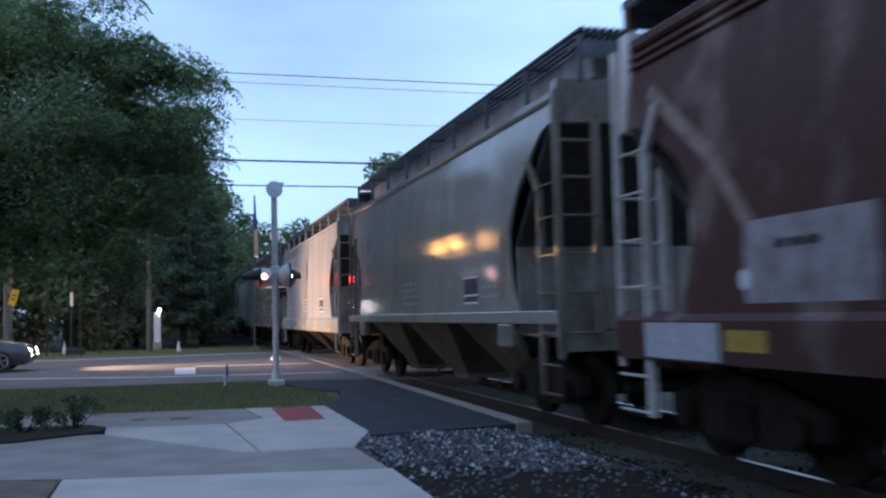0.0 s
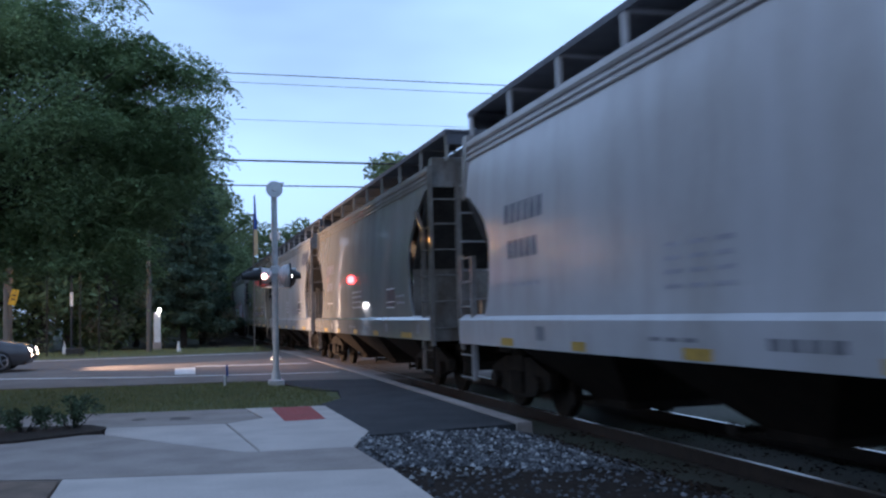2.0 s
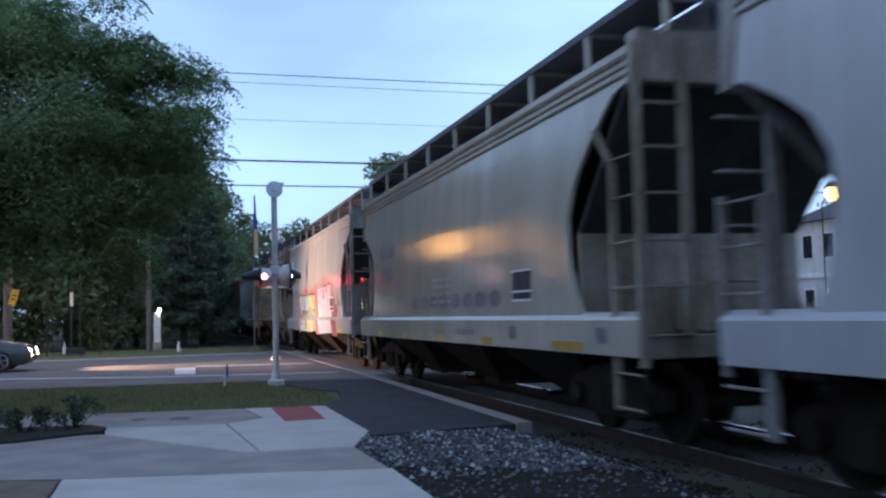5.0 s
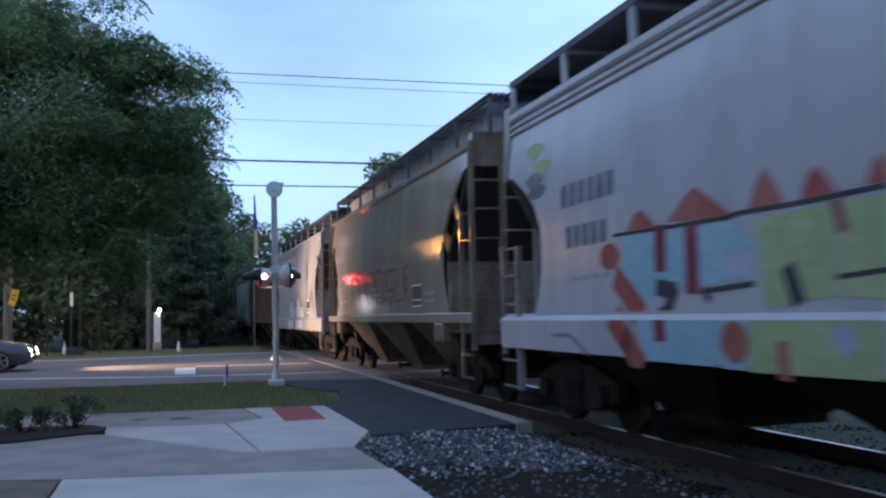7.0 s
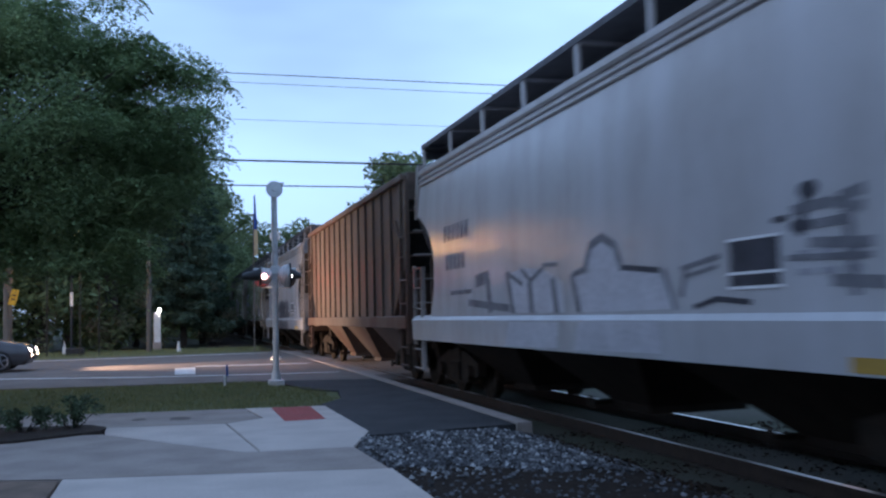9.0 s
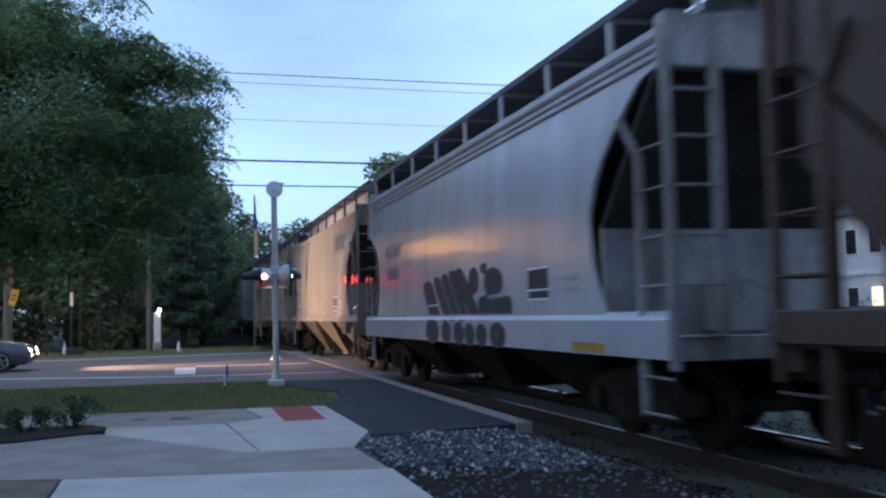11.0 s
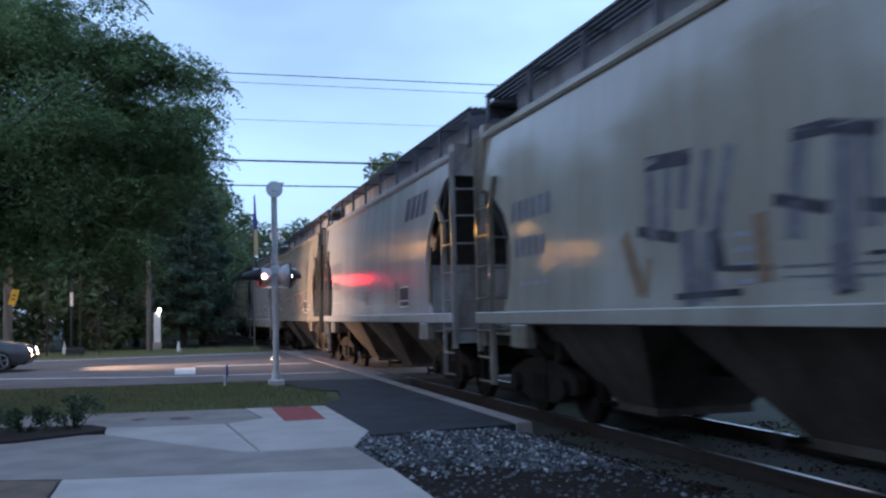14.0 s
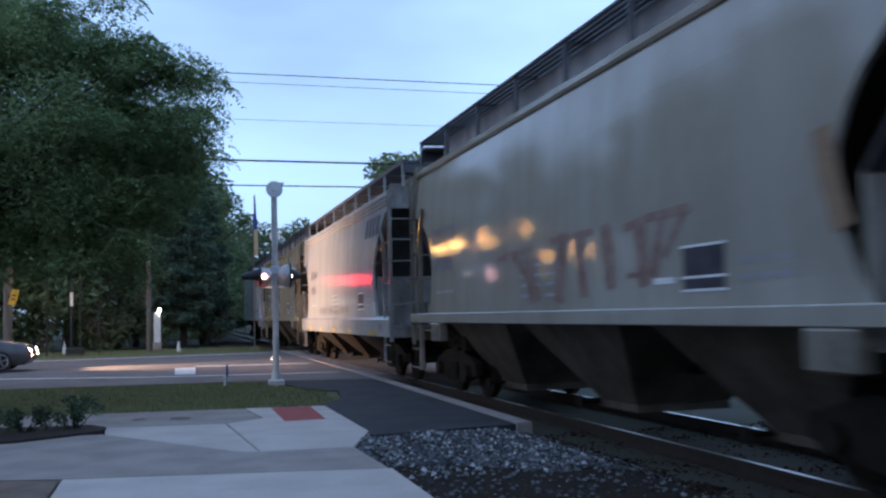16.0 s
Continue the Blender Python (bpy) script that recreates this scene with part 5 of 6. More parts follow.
def banner(x, y):
    f = thing("banner_flag", pose(x, y, -0.05), "tall narrow banner flag on a pole", "flag")
    bm = B()
    rod(bm, (0, 0, 0), (0, 0, 6.2), 0.03, 8)
    part("pole", bm, M_WOODPOLE, f)
    bm = B()
    hexa(bm, [(0.02, -0.02, 4.3), (0.2, -0.02, 4.4), (0.2, 0.02, 4.4), (0.02, 0.02, 4.3)], [(0.02, -0.02, 5.5), (0.17, -0.02, 5.5), (0.17, 0.02, 5.5), (0.02, 0.02, 5.5)])
    part("lower_cloth", bm, M_FLAGY, f)
    bm = B()
    hexa(bm, [(0.02, -0.02, 5.5), (0.17, -0.02, 5.5), (0.17, 0.02, 5.5), (0.02, 0.02, 5.5)], [(0.02, -0.02, 7.0), (0.08, -0.02, 7.1), (0.08, 0.02, 7.1), (0.02, 0.02, 7.0)])
    part("upper_cloth", bm, M_FLAGB, f)


banner(3.35, 43.6)

# ---- trees ----
def leaf_cloud(name, blobs, n, size, material, parent, seed, flat=0.6, droop=0.0, label=""):
    """Many small leaves scattered in uneven clumps."""
    rng = np.random.default_rng(seed)
    blobs = np.array(blobs, float)
    wts = blobs[:, 3] * blobs[:, 4] * blobs[:, 5]
    pick = rng.choice(len(blobs), n, p=wts / wts.sum())
    d = rng.normal(size=(n, 3))
    d /= np.linalg.norm(d, axis=1)[:, None]
    rad = rng.random(n) ** 0.45
    c = blobs[pick, :3] + d * rad[:, None] * blobs[pick, 3:6]
    a = rng.normal(size=(n, 3))
    a[:, 2] = a[:, 2] * flat - droop
    a /= np.linalg.norm(a, axis=1)[:, None]
    b = np.cross(a, rng.normal(size=(n, 3)))
    b /= np.linalg.norm(b, axis=1)[:, None]
    ln = size * rng.uniform(0.6, 1.5, n)[:, None]
    w = ln * rng.uniform(0.25, 0.45, n)[:, None]
    v = np.stack([c - a * ln, c + b * w, c + a * ln, c - b * w], 1).reshape(-1, 3)
    f = np.arange(4 * n).reshape(-1, 4)
    return soup(name, v.tolist(), f.tolist(), material, parent, label)


def fronds(name, blobs, n, size, material, parent, seed, pairs=6):
    """Drooping feathery sprays: leaflets in pairs along a curved stalk."""
    rng = np.random.default_rng(seed)
    blobs = np.array(blobs, float)
    wts = (blobs[:, 3] * blobs[:, 4] * blobs[:, 5]) ** 0.75
    pick = rng.choice(len(blobs), n, p=wts / wts.sum())
    d = rng.normal(size=(n, 3))
    d /= np.linalg.norm(d, axis=1)[:, None]
    c = blobs[pick, :3] + d * (rng.random(n) ** 0.4)[:, None] * blobs[pick, 3:6]
    az = rng.uniform(0, 2 * np.pi, n)
    hor = np.stack([np.cos(az), np.sin(az), np.zeros(n)], 1)
    sid = np.stack([-np.sin(az), np.cos(az), np.zeros(n)], 1)
    ln = size * rng.uniform(0.7, 1.4, n)
    rise = rng.uniform(-0.2, 0.5, n)
    vs = []
    for k in range(pairs):
        u = (k + 0.5) / pairs
        base = c + hor * (ln * u)[:, None]
        base[:, 2] += ln * (rise * u - 0.9 * u * u)
        w = 0.42 * size * (1 - 0.55 * u)
        for s in (-1, 1):
            tip = base + s * sid * w + hor * (0.35 * w) + rng.normal(size=(n, 3)) * 0.12 * w
            tip[:, 2] -= 0.45 * w
            mid = (base + tip) / 2
            wid = hor * (0.3 * size / pairs * 1.7)
            vs.append(np.stack([base, mid + wid, tip, mid - wid], 1))
    v = np.stack(vs, 1).reshape(-1, 3)
    f = np.arange(len(v)).reshape(-1, 4)
    return soup(name, v.tolist(), f.tolist(), material, parent)


def limb(bm, pts, r0, r1):
    k = len(pts) - 1
    for i in range(k):
        ra, rb = r0 + (r1 - r0) * i / k, r0 + (r1 - r0) * (i + 1) / k
        rod(bm, pts[i], pts[i + 1], ra, 8, rb)


def dome_tree(x, y, z, rx, ry, rz, n, size, leafm, seed, label, feathery, clumps):
    """A wide open crown: tiers of flat leafy sprays on spreading limbs, with gaps between them."""
    t = thing("tree", pose(x, y, -0.05), label, "tree")
    r = random.Random(seed)
    bm = B()
    limb(bm, [(-1.2, 0.4, 0), (-1.0, 0.3, 1.6), (-0.5, 0.2, 3.2), (0, 0, z + rz * 0.6)], 0.2, 0.05)
    blobs = []
    while len(blobs) < clumps:
        u, v, w = (r.uniform(-1, 1) for _ in range(3))
        q = u * u + v * v + w * w
        if q > 1 or q < 0.3 and r.random() < 0.7:
            continue
        s = r.uniform(0.55, 1.05)
        f = 1 - 0.13 * s
        p = (u * rx * f, v * ry * f, z + w * rz * f)
        blobs.append((*p, s, s, s * r.uniform(0.42, 0.6)))
        if len(blobs) % 2 == 0:
            limb(bm, [(-0.4, 0.2, 2.6 + 0.5 * r.random()), (p[0] * 0.5, p[1] * 0.5, 0.55 * p[2] + 1.6), p], 0.06, 0.008)
    for _ in range(40):
        s = r.uniform(0.45, 0.8)
        blobs.append((r.uniform(-2.0, 3.5), r.uniform(-1.5, 1.5), r.uniform(2.5, 4.0), s, s, s * 0.4))
    for _ in range(26):
        s = r.uniform(0.3, 0.55)
        blobs.append((r.uniform(3.0, 4.6), r.uniform(-1.2, 1.2), r.uniform(3.7, 5.5), s, s, s * 0.5))
    for _ in range(26):
        s = r.uniform(0.45, 0.7)
        blobs.append((r.uniform(0.8, 3.3), r.uniform(-1.8, 0.5), r.uniform(2.3, 3.4), s, s, s * 0.5))
    for _ in range(16):
        s = r.uniform(0.3, 0.45)
        blobs.append((r.uniform(1.6, 3.0), r.uniform(-1.2, 0.6), r.uniform(2.6, 3.25), s, s, s * 0.7))
    for _ in range(55):
        s = r.uniform(0.5, 0.8)
        blobs.append((r.uniform(0.3, 3.3), r.uniform(-1.0, 3.0), r.uniform(4.6, 7.2), s, s, s * 0.55))
    part("trunk", bm, M_BARK, t)
    leaf_cloud("crown", blobs, n, size, leafm, t, seed, droop=0.1)
    fronds("sprays", blobs, feathery, 0.2, leafm, t, seed + 1)
    edge = [b for b in blobs if b[0] > 2.6 or b[2] > z + rz * 0.62]
    fronds("long_sprays", edge, 1900, 0.4, leafm, t, seed + 2, pairs=9)
    return t


def broadleaf(x, y, height, spread, n, size, leafm, seed, label, category="tree", low=0.3, clumps=26, feathery=0):
    t = thing("tree", pose(x, y, -0.1), label, category)
    r = random.Random(seed)
    bm = B()
    limb(bm, [(0, 0, 0), (0.05 * height * r.uniform(-0.5, 0.5), 0, height * 0.35), (0.0, 0, height * 0.8)], height * 0.028, height * 0.008)
    blobs = []
    for i in range(clumps):
        a, q = r.uniform(0, 6.28), r.uniform(0.15, 1.0)
        zf = r.uniform(low, 1.0)
        wide = math.sin(math.pi * min(1, max(0.12, (zf - low) / (1 - low) * 0.8 + 0.15))) * spread
        p = (wide * q * math.cos(a), wide * q * math.sin(a), height * zf)
        s = spread * r.uniform(0.22, 0.42)
        blobs.append((*p, s, s, s * 0.75))
        limb(bm, [(0, 0, max(height * 0.25, p[2] * 0.6)), (p[0] * 0.5, p[1] * 0.5, p[2] * 0.85), p], height * 0.009, height * 0.002)
    part("trunk", bm, M_BARK, t)
    leaf_cloud("crown", blobs, n, size, leafm, t, seed)
    if feathery:
        fronds("sprays", blobs, feathery, 0.32, leafm, t, seed + 1)
    return t


def conifer(x, y, height, spread, n, seed):
    t = thing("conifer_tree", pose(x, y, -0.1), "dark green conifer at the edge of the wood", "tree")
    r = random.Random(seed)
    bm = B()
    limb(bm, [(0, 0, 0), (0, 0, height)], height * 0.018, 0.02)
    blobs = []
    for i in range(46):
        zf = 0.12 + 0.86 * i / 45
        a = i * 2.4 + r.uniform(-0.4, 0.4)
        L = spread * (1.05 - zf) * r.uniform(0.6, 1.15)
        p = (L * math.cos(a), L * math.sin(a), height * zf)
        limb(bm, [(0, 0, height * zf), (p[0], p[1], p[2] - 0.1 * L)], 0.05, 0.012)
        for u in (0.4, 0.8):
            blobs.append((p[0] * u, p[1] * u, p[2] - 0.08 * L * u, 0.3 * L + 0.2, 0.3 * L + 0.2, 0.1 * L + 0.18))
    part("trunk", bm, M_BARK, t)
    leaf_cloud("crown", blobs, n, 0.16, M_NEEDLE, t, seed, flat=0.3, droop=0.3)
    return t

dome_tree(-4.0, 18.0, 4.9, 5.2, 3.6, 2.9, 270000, 0.034, M_LEAF, 3, "feathery-leaved shade tree with open tiers of foliage at the roadside", 15000, 250)
broadleaf(-6.5, 24.0, 12.0, 3.9, 45000, 0.09, M_LEAF, 8, "taller leafy tree behind the shade tree", low=0.35, clumps=40)
wood = ((-16, 58, 13, 5.5), (-11, 56, 12, 5), (-7.2, 57, 12.5, 4.6), (-3.6, 58, 11, 4.4), (-14, 68, 17, 6.5), (-7, 70, 17, 6), (-1.5, 72, 15, 5), (2.2, 84, 15, 4.2),
        (-22, 74, 20, 8), (2.4, 100, 16, 4.5), (0, 120, 18, 6), (-6, 95, 18, 7))
for i, (x, y, h, s) in enumerate(wood):
    broadleaf(x, y, h, s, 9000, 0.2, M_LEAF2, 20 + i, "dark leafy tree at the edge of the wood", low=0.04, clumps=34)
for i, (x, y, h, s) in enumerate(((0.4, 58, 11.2, 3.0), (1.6, 64, 12.0, 2.8), (-2.4, 62, 12.5, 3.4))):
    conifer(x, y, h, s, 15000, 60 + i)
for i, (x, y, h, s) in enumerate(((13.6, 61, 11.2, 4.2), (16.5, 64, 11.6, 4.4), (19.5, 62, 11, 4))):
    broadleaf(x, y, h, s, 9000, 0.17, M_LEAF2, 80 + i, "leafy tree behind the railway", low=0.35, clumps=44)

# far woods close the view along the track and behind the train
def far_wood(name, path, n, tall, deep, seed, label, leaf=None):
    rng = np.random.default_rng(seed)
    blobs = []
    for (xa, ya), (xb, yb) in zip(path, path[1:]):
        k = max(2, int(math.hypot(xb - xa, yb - ya) / 3.0))
        for i in range(k):
            for lvl in range(4):
                u = (i + rng.random()) / k
                h = tall * (0.14 + 0.24 * lvl) * rng.uniform(0.85, 1.12)
                s = tall * rng.uniform(0.13, 0.2)
                blobs.append((xa + (xb - xa) * u + rng.normal() * deep, ya + (yb - ya) * u + rng.normal() * deep, h, s * 1.1, s * 1.1, s))
    return tagged(leaf_cloud(name, blobs, n, tall * 0.022, leaf or M_LEAF2, None, seed), label, "woods", kind="stuff")


far_wood("far_woods", [(-60, 75), (-20, 84), (-2, 110), (3.0, 150)], 26000, 15, 1.5, 1, "dark distant woods beyond the road")
far_wood("far_woods", [(3.0, 150), (12, 175), (40, 168)], 42000, 17.5, 2.0, 2, "dark tree line at the end of the track")
far_wood("far_woods", [(2.0, 78), (3.2, 105), (3.4, 150)], 26000, 13.5, 0.8, 7, "dark wood close beside the track")
far_wood("far_woods", [(24, 60), (40, 64), (70, 50), (80, 10), (70, -30)], 20000, 9, 1.5, 3, "dark trees behind the buildings")
far_wood("undergrowth", [(-40, 55), (-14, 54.5), (-6, 55), (-2, 56.5), (2.0, 62), (3.2, 90)], 20000, 3.6, 0.5, 4, "brown and green undergrowth beside the road", M_BRUSH)
far_wood("undergrowth", [(10.5, 46), (11.5, 70), (12.5, 120)], 9000, 4.5, 0.6, 5, "dark brush beside the track")

# added brush: hides the sky-lit ground behind the wheels
far_wood("undergrowth", [(12.5, -14), (12.5, 21)], 9000, 1.7, 0.4, 6, "low brush added beyond the track to darken the gap under the train")

# ---- overhead wires ----
def wire(z0, z1, y, r, sag):
    w = thing("overhead_wire", pose(0, y, 0), "thin black overhead wire across the track", "cable", "overhead wires")
    bm = B()
    xs = [-26 + 7.0 * i for i in range(13)]
    pts = []
    for x in xs:
        u = (x + 26) / 84
        pts.append((x, 0, z0 + (z1 - z0) * u - sag * 4 * u * (1 - u)))
    tube(bm, pts, r)
    part("strand", bm, M_CABLE, w)


wire(10.85, 10.8, 36, 0.016, 0.25)
wire(10.55, 10.25, 36, 0.01, 0.2)
wire(9.1, 8.95, 36, 0.007, 0.2)
wire(7.7, 7.55, 36, 0.034, 0.35)
wire(6.6, 6.6, 36, 0.024, 0.22)

# ---- roadside poles, lamp and sign across the road ----
def pole(x, y, h, r, label):
    p = thing("utility_pole", pose(x, y, -0.1), label, "utility pole")
    bm = B()
    rod(bm, (0, 0, 0), (0, 0, h), r, 12, r * 0.75)
    part("shaft", bm, M_WOODPOLE, p)
    bm = B()
    box(bm, -0.9, 0.9, -0.06, 0.06, h - 0.7, h - 0.58, 0.01)
    part("crossarm", bm, M_WOODPOLE, p)


pole(-7.25, 46.6, 11.2, 0.2, "weathered wooden utility pole at the roadside")
pole(-1.28, 49, 8.5, 0.13, "slim weathered wooden pole at the wood's edge")
s = thing("warning_sign", pose(-6.95, 46.2, 2.66), "small yellow warning sign tilted on a pole", "sign")
bm = B()
box(bm, -0.16, 0.16, -0.02, 0.0, -0.36, 0.36, 0.008)
o = part("plate", bm, M_SIGNY, s)
o.rotation_euler = (0, radians(14), 0)
bm = B()
for k in (-0.12, 0.05):
    box(bm, -0.08, 0.08, -0.026, -0.021, k, k + 0.06)
o = part("plain_bars", bm, M_HOOD, s)
o.rotation_euler = (0, radians(14), 0)
bm = B()
box(bm, -0.2, 0.04, 0.0, 0.24, -0.05, 0.05)
part("bracket", bm, M_STEEL, s)

l = thing("lamp_post", pose(-4.75, 48.3, -0.05), "slim black lamp post with a small lit lantern", "lamp post")
bm = B()
rod(bm, (0, 0, 0), (0, 0, 4.4), 0.06, 10, 0.045)
box(bm, -0.14, 0.14, -0.14, 0.14, 0, 0.3, 0.03)
part("post", bm, M_HOOD, l)
bm = B()
rod(bm, (0, 0, 2.3), (0, 0, 2.95), 0.075, 10)
part("white_band", bm, M_WHITEP, l, "white painted band")
bm = B()
rod(bm, (0, 0, 4.4), (0, 0, 4.7), 0.1, 10, 0.16)
rod(bm, (0, 0, 4.78), (0, 0, 4.95), 0.18, 10, 0.03)
part("lantern", bm, M_HOOD, l)
bm = B()
bmesh.ops.create_uvsphere(bm, u_segments=10, v_segments=6, radius=0.06, matrix=pose(0, -0.12, 4.74))
part("bulb", bm, M_MARKER, l)

l = thing("marker_post", pose(-0.95, 51.6, -0.05), "white marker post with a bright lamp on top", "post")
bm = B()
box(bm, -0.17, 0.17, -0.06, 0.06, 0.3, 1.95, 0.02)
part("board", bm, M_WHITEP, l)
bm = B()
box(bm, -0.22, 0.22, -0.2, 0.2, 0, 0.42, 0.02)
part("foot", bm, M_CONC2, l)
bm = B()
bmesh.ops.create_uvsphere(bm, u_segments=12, v_segments=8, radius=0.075, matrix=pose(0.12, -0.1, 2.08))
part("lamp_globe", bm, M_WHITELAMP, l, "glowing lamp globe")
bm = B()
rod(bm, (0.12, 0, 1.9), (0.12, 0, 2.1), 0.03, 8)
part("lamp_stem", bm, M_HOOD, l)


def cone(x, y):
    c = thing("roadside_marker", pose(x, y, -0.04), "small pale marker stub in the verge", "marker")
    bm = B()
    rod(bm, (0, 0, 0), (0, 0, 0.5), 0.11, 12, 0.04)
    part("stub", bm, M_WHITEP, c)


cone(-5.15, 49.2)
cone(0.1, 47.2)
u = thing("utility_box", pose(-4.5, 47.4, -0.05), "low dark utility box in the grass", "box")
bm = B()
box(bm, -0.4, 0.4, -0.25, 0.25, 0, 0.35, 0.04)
part("case", bm, M_HOOD, u)

# ---- waiting sedan ----
def sedan(x, y):
    c = thing("sedan", pose(x, y, 0), "grey sedan with lit headlamps waiting at the crossing", "car")
    # profile along x: front bumper at 0, tail at -4.75
    prof = [(0.0, 0.42), (-0.03, 0.66), (-0.22, 0.82), (-1.2, 1.0), (-4.2, 1.06), (-4.7, 0.95), (-4.78, 0.45), (-4.6, 0.24), (-0.2, 0.2)]
    bm = B()
    hw = 0.9
    rings = []
    for yy, inset in ((-hw, 0.1), (-hw + 0.08, 0.0), (-0.35, -0.05), (0.35, -0.05), (hw - 0.08, 0.0), (hw, 0.1)):
        rings.append([bm.verts.new((px * (1 - inset * 0.05) - (0.12 if inset > 0.05 and px > -1 else 0), yy, 0.2 + (pz - 0.2) * (1 - inset * 0.35))) for px, pz in prof])
    for a, b in zip(rings, rings[1:]):
        for i in range(len(prof)):
            bm.faces.new((a[i], a[(i + 1) % len(prof)], b[(i + 1) % len(prof)], b[i]))
    bm.faces.new(rings[0][::-1]), bm.faces.new(rings[-1])
    body = part("body", bm, M_SEDAN, c, smooth=True)
    bm = B()
    hexa(bm, [(-1.15, -0.82, 0.97), (-4.1, -0.82, 1.02), (-4.1, 0.82, 1.02), (-1.15, 0.82, 0.97)], [(-2.05, -0.6, 1.4), (-3.4, -0.6, 1.4), (-3.4, 0.6, 1.4), (-2.05, 0.6, 1.4)])
    part("windows", bm, M_GLASS, c, "dark tinted windows")
    bm = B()
    box(bm, -3.42, -2.03, -0.61, 0.61, 1.39, 1.44, 0.02)
    part("roof", bm, M_SEDAN, c)
    for yy in (-0.62, 0.62):
        bm = B()
        bmesh.ops.create_uvsphere(bm, u_segments=14, v_segments=8, radius=0.085, matrix=Matrix.LocRotScale((-0.16, yy * 1.18, 0.68), Euler((0, 0.35, 0)), (2.0, 1.5, 0.75)))
        part("headlamp", bm, M_HEAD, c, "lit headlamp")
        bm = B()
        bmesh.ops.create_uvsphere(bm, u_segments=10, v_segments=6, radius=0.03, matrix=pose(0.0, yy * 1.02, 0.5))
        part("marker_lamp", bm, M_MARKER, c, "amber marker lamp")
    for wx in (-0.88, -3.7):
        for s in (-1, 1):
            bm = B()
            rod(bm, (wx, s * 0.72, 0.32), (wx, s * 0.925, 0.32), 0.32, 24)
            tyre = part("wheel", bm, M_RUBBER, c, "black tyre")
            bm = B()
            rod(bm, (wx, s * 0.925, 0.32), (wx, s * 0.94, 0.32), 0.05, 12)
            for k in range(5):
                a = k * 1.2566 + 0.3
                ca, sa = math.cos(a), math.sin(a)
                rod(bm, (wx + 0.03 * ca, s * 0.93, 0.32 + 0.03 * sa), (wx + 0.22 * ca, s * 0.93, 0.32 + 0.22 * sa), 0.028, 6)
            tube(bm, [(wx + 0.22 * math.cos(0.3 * k), s * 0.928, 0.32 + 0.22 * math.sin(0.3 * k)) for k in range(22)], 0.02)
            part("rim", bm, M_RIM, tyre, "spoked alloy rim")
    bm = B()
    box(bm, -0.02, 0.03, -0.45, 0.45, 0.36, 0.5, 0.02)
    part("grille", bm, M_HOOD, c)
    return c


SEDAN_X, SEDAN_Y = -4.4, 33.5
sedan(SEDAN_X, SEDAN_Y)
for yy in (-0.62, 0.62):
    lamp = new("headlight_beam", bpy.data.lights.new("headlight_beam", "SPOT"))
    lamp.data.energy, lamp.data.spot_size, lamp.data.spot_blend, lamp.data.shadow_soft_size = 3600, radians(80), 1.0, 0.06
    lamp.data.color = (1.0, 0.72, 0.44)
    lamp.matrix_basis = look((SEDAN_X + 0.16, SEDAN_Y + yy, 0.64), (SEDAN_X + 20, SEDAN_Y + yy - 3.5, 4.2))

# ---- lamps seen as reflections in the car sides ----
def street_lamp(x, y, z, r, glow, label):
    l = thing("street_lamp", pose(x, y, -0.1), label, "street lamp", "street lamps")
    bm = B()
    rod(bm, (0, 0, 0), (0, 0, z - 0.3), 0.03, 10, 0.022)
    rod(bm, (0, 0, z - 0.3), (0.0, -0.5, z + 0.15), 0.022, 8)
    part("post", bm, M_BARK, l)
    bm = B()
    bmesh.ops.create_uvsphere(bm, u_segments=12, v_segments=8, radius=r, matrix=pose(0, -0.6, z))
    part("lamp_globe", bm, glow, l, "glowing lamp")
    bm = B()
    rod(bm, (0, -0.6, z + r * 0.8), (0, -0.6, z + r * 1.6), r * 1.1, 12, r * 0.4)
    part("cap", bm, M_HOOD, l)


for x, y, z, r in ((-3.4, 46.6, 5.2, 0.2), (-4.2, 46.4, 5.45, 0.24), (-5.55, 46.0, 5.7, 0.2), (-7.5, 45.3, 6.2, 0.13), (-8.6, 45.0, 4.35, 0.12), (-9.75, 44.5, 4.6, 0.12), (-10.6, 44.2, 4.55, 0.12)):
    street_lamp(x, y, z, r, M_SODIUM, "sodium street lamp glowing orange behind the trees")
street_lamp(21.85, 28.75, 5.4, 0.26, M_SODIUM2, "sodium street lamp glowing orange across the tracks")

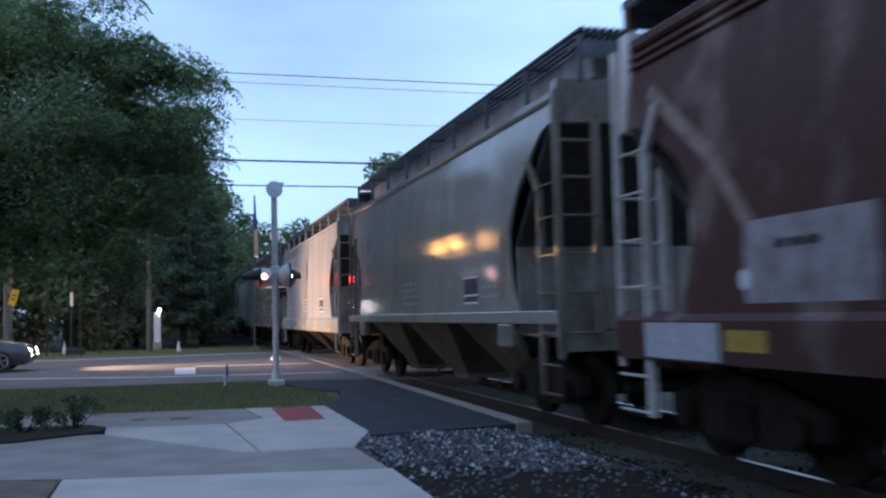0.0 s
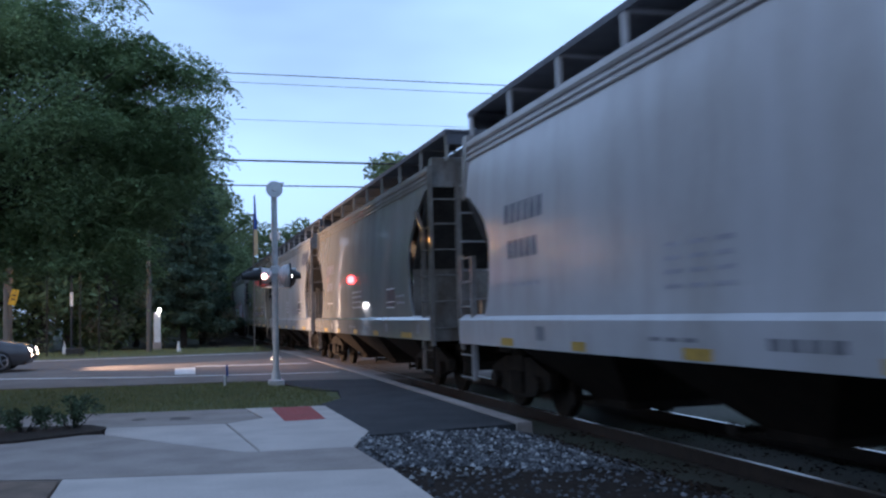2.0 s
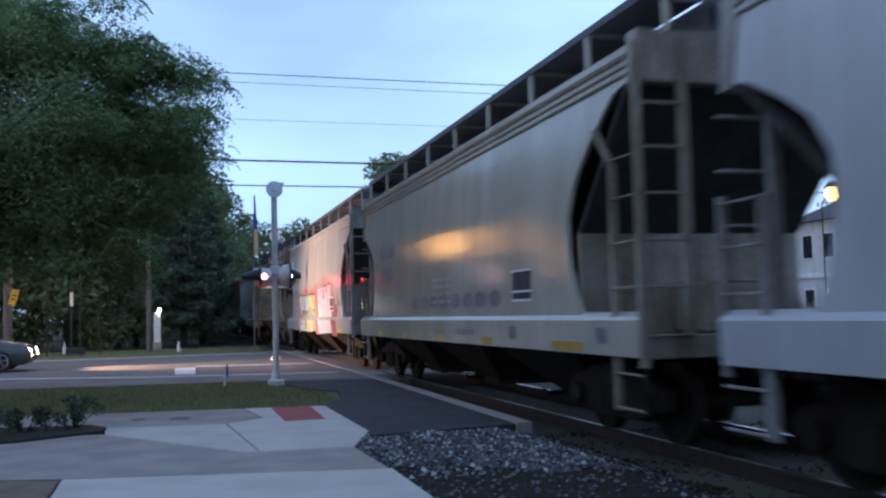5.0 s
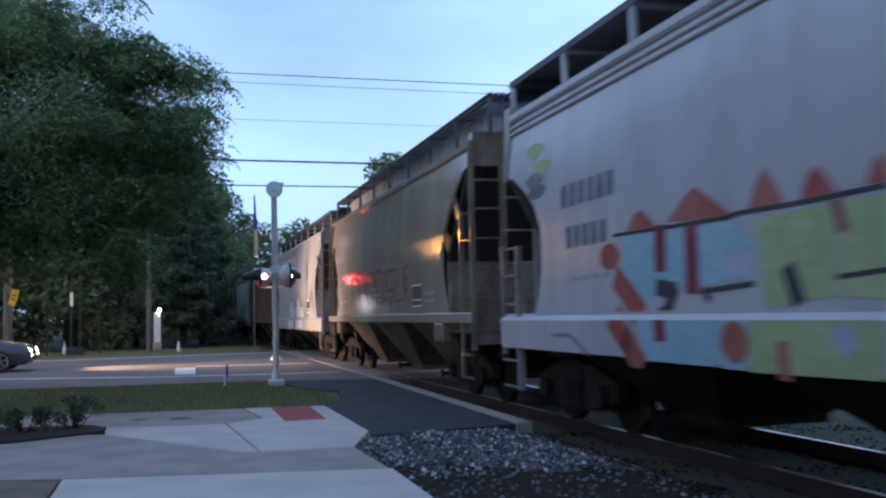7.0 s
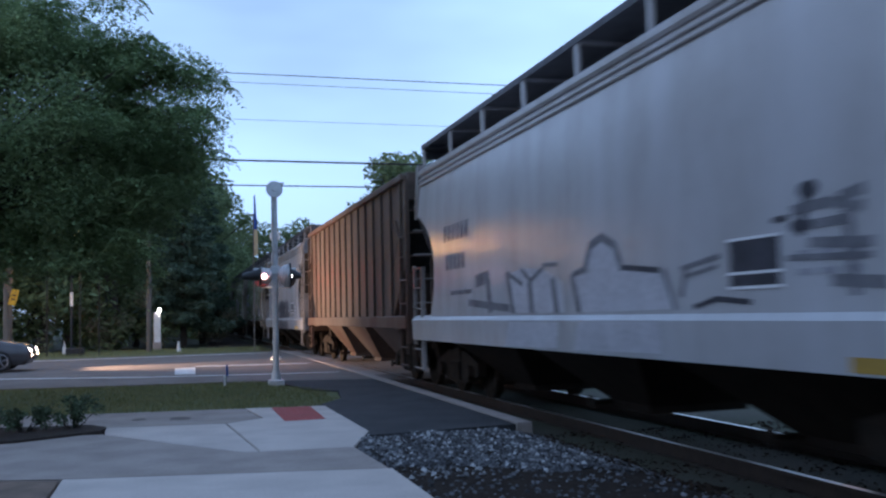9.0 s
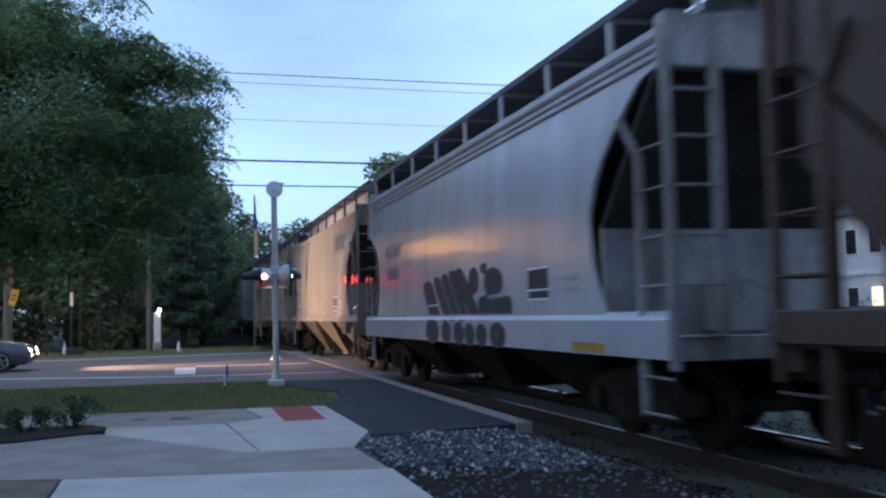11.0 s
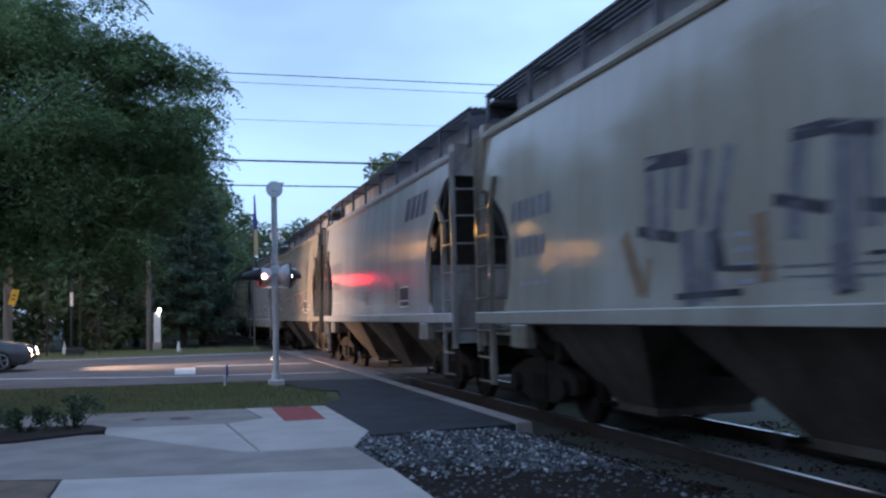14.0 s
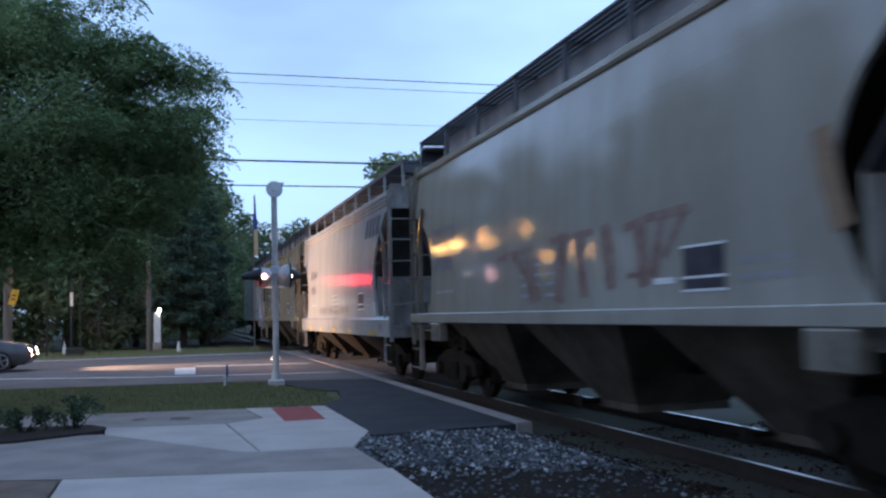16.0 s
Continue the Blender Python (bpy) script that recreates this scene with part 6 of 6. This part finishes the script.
# ---- house across the tracks ----
def house(x, y):
    h = thing("house", pose(x, y, -0.1), "pale two-storey house across the tracks", "house")
    bm = B()
    box(bm, 0, 7, -4.5, 4.0, 0, 5.7)
    part("wall", bm, M_SIDING, h)
    bm = B()
    hexa(bm, [(-0.4, -4.9, 5.7), (7.4, -4.9, 5.7), (7.4, 4.4, 5.7), (-0.4, 4.4, 5.7)], [(2.5, -2.2, 7.2), (4.5, -2.2, 7.2), (4.5, 2.0, 7.2), (2.5, 2.0, 7.2)])
    part("roof", bm, M_ROOFT, h)
    for yy in (-3.6, -2.0, -0.4, 1.2, 2.8):
        for z, m in ((1.2, M_LITWIN if yy in (-2.0, 1.2) else M_GLASS), (3.9, M_GLASS)):
            bm = B()
            box(bm, -0.05, 0.02, yy - 0.42, yy + 0.42, z - 0.06, z + 1.2)
            w = part("window", bm, M_WHITEP, h, "white window frame")
            bm = B()
            box(bm, -0.07, -0.05, yy - 0.34, yy + 0.34, z, z + 1.12)
            part("pane", bm, m, w)
    bm = B()
    box(bm, -0.12, 0.0, -4.6, 4.1, 2.9, 3.15)
    part("band", bm, M_WHITEP, h)


house(30.5, 38.5)
house(33, 24)
pole(23.5, 26.5, 9.5, 0.15, "dark wooden utility pole across the tracks")

# ---- planting bed by the walk ----
def bush(x, y, r, seed):
    b = thing("shrub", pose(x, y, -0.02), "low leafy shrub in a mulched bed", "shrub", "shrubs by the walk")
    rr = random.Random(seed)
    bm = B()
    blobs = []
    for k in range(14):
        a, q = rr.uniform(0, 6.28), rr.uniform(0.2, 1)
        p = (r * q * math.cos(a), r * q * math.sin(a), r * rr.uniform(0.5, 1.25))
        limb(bm, [(0, 0, 0), (p[0] * 0.6, p[1] * 0.6, p[2] * 0.6), p], 0.008, 0.003)
        blobs.append((*p, r * 0.32, r * 0.32, r * 0.28))
    part("stem", bm, M_BARK, b)
    leaf_cloud("foliage", blobs, 900, 0.032, M_SHRUB, b, seed)


bush(-1.38, 14.35, 0.36, 1)
bush(-2.0, 14.2, 0.3, 2)
bush(-2.4, 13.6, 0.32, 3)
bush(-2.9, 14.6, 0.4, 4)
bm = B()
slab(bm, [(-6.0, 15.6), (-2.2, 14.9), (-1.2, 14.75), (-0.95, 14.3), (-1.0, 13.85), (-2.0, 13.2), (-6, 13.4)], -0.2, 0.03)
tagged(part("planting_bed", bm, M_SOIL), "dark mulched planting bed", "flower bed", kind="structure")
for x, y, r in ((-0.55, 15.45, 0.1), (0.05, 15.3, 0.15)):
    bm = B()
    slab(bm, [(x + r * (1 + 0.25 * math.sin(3 * k)) * math.cos(k * 0.523), y + 1.6 * r * math.sin(k * 0.523)) for k in range(12)], -0.003, 0.001)
    tagged(part("damp_stain", bm, M_ROAD), "dark damp patch on the walk", "stain", kind="structure")

# unseen walls added beside and behind the camera: close the forecourt, darken the train
bm = B()
box(bm, -7.4, -7.0, -14, 11.0, -0.2, 6.5)
box(bm, -7.0, 3.2, -14.4, -14.0, -0.2, 6.5)
tagged(part("shade_wall", bm, M_BRICKW), "plain unseen wall added beside the forecourt to darken the train", "wall", kind="structure")


def motions():
    for car, y0 in CARS:
        walk(car, [(0.0, pose(TRACK, y0, 0)), (16.0, pose(TRACK, y0 - SPEED * 16.0, 0))])


motions()
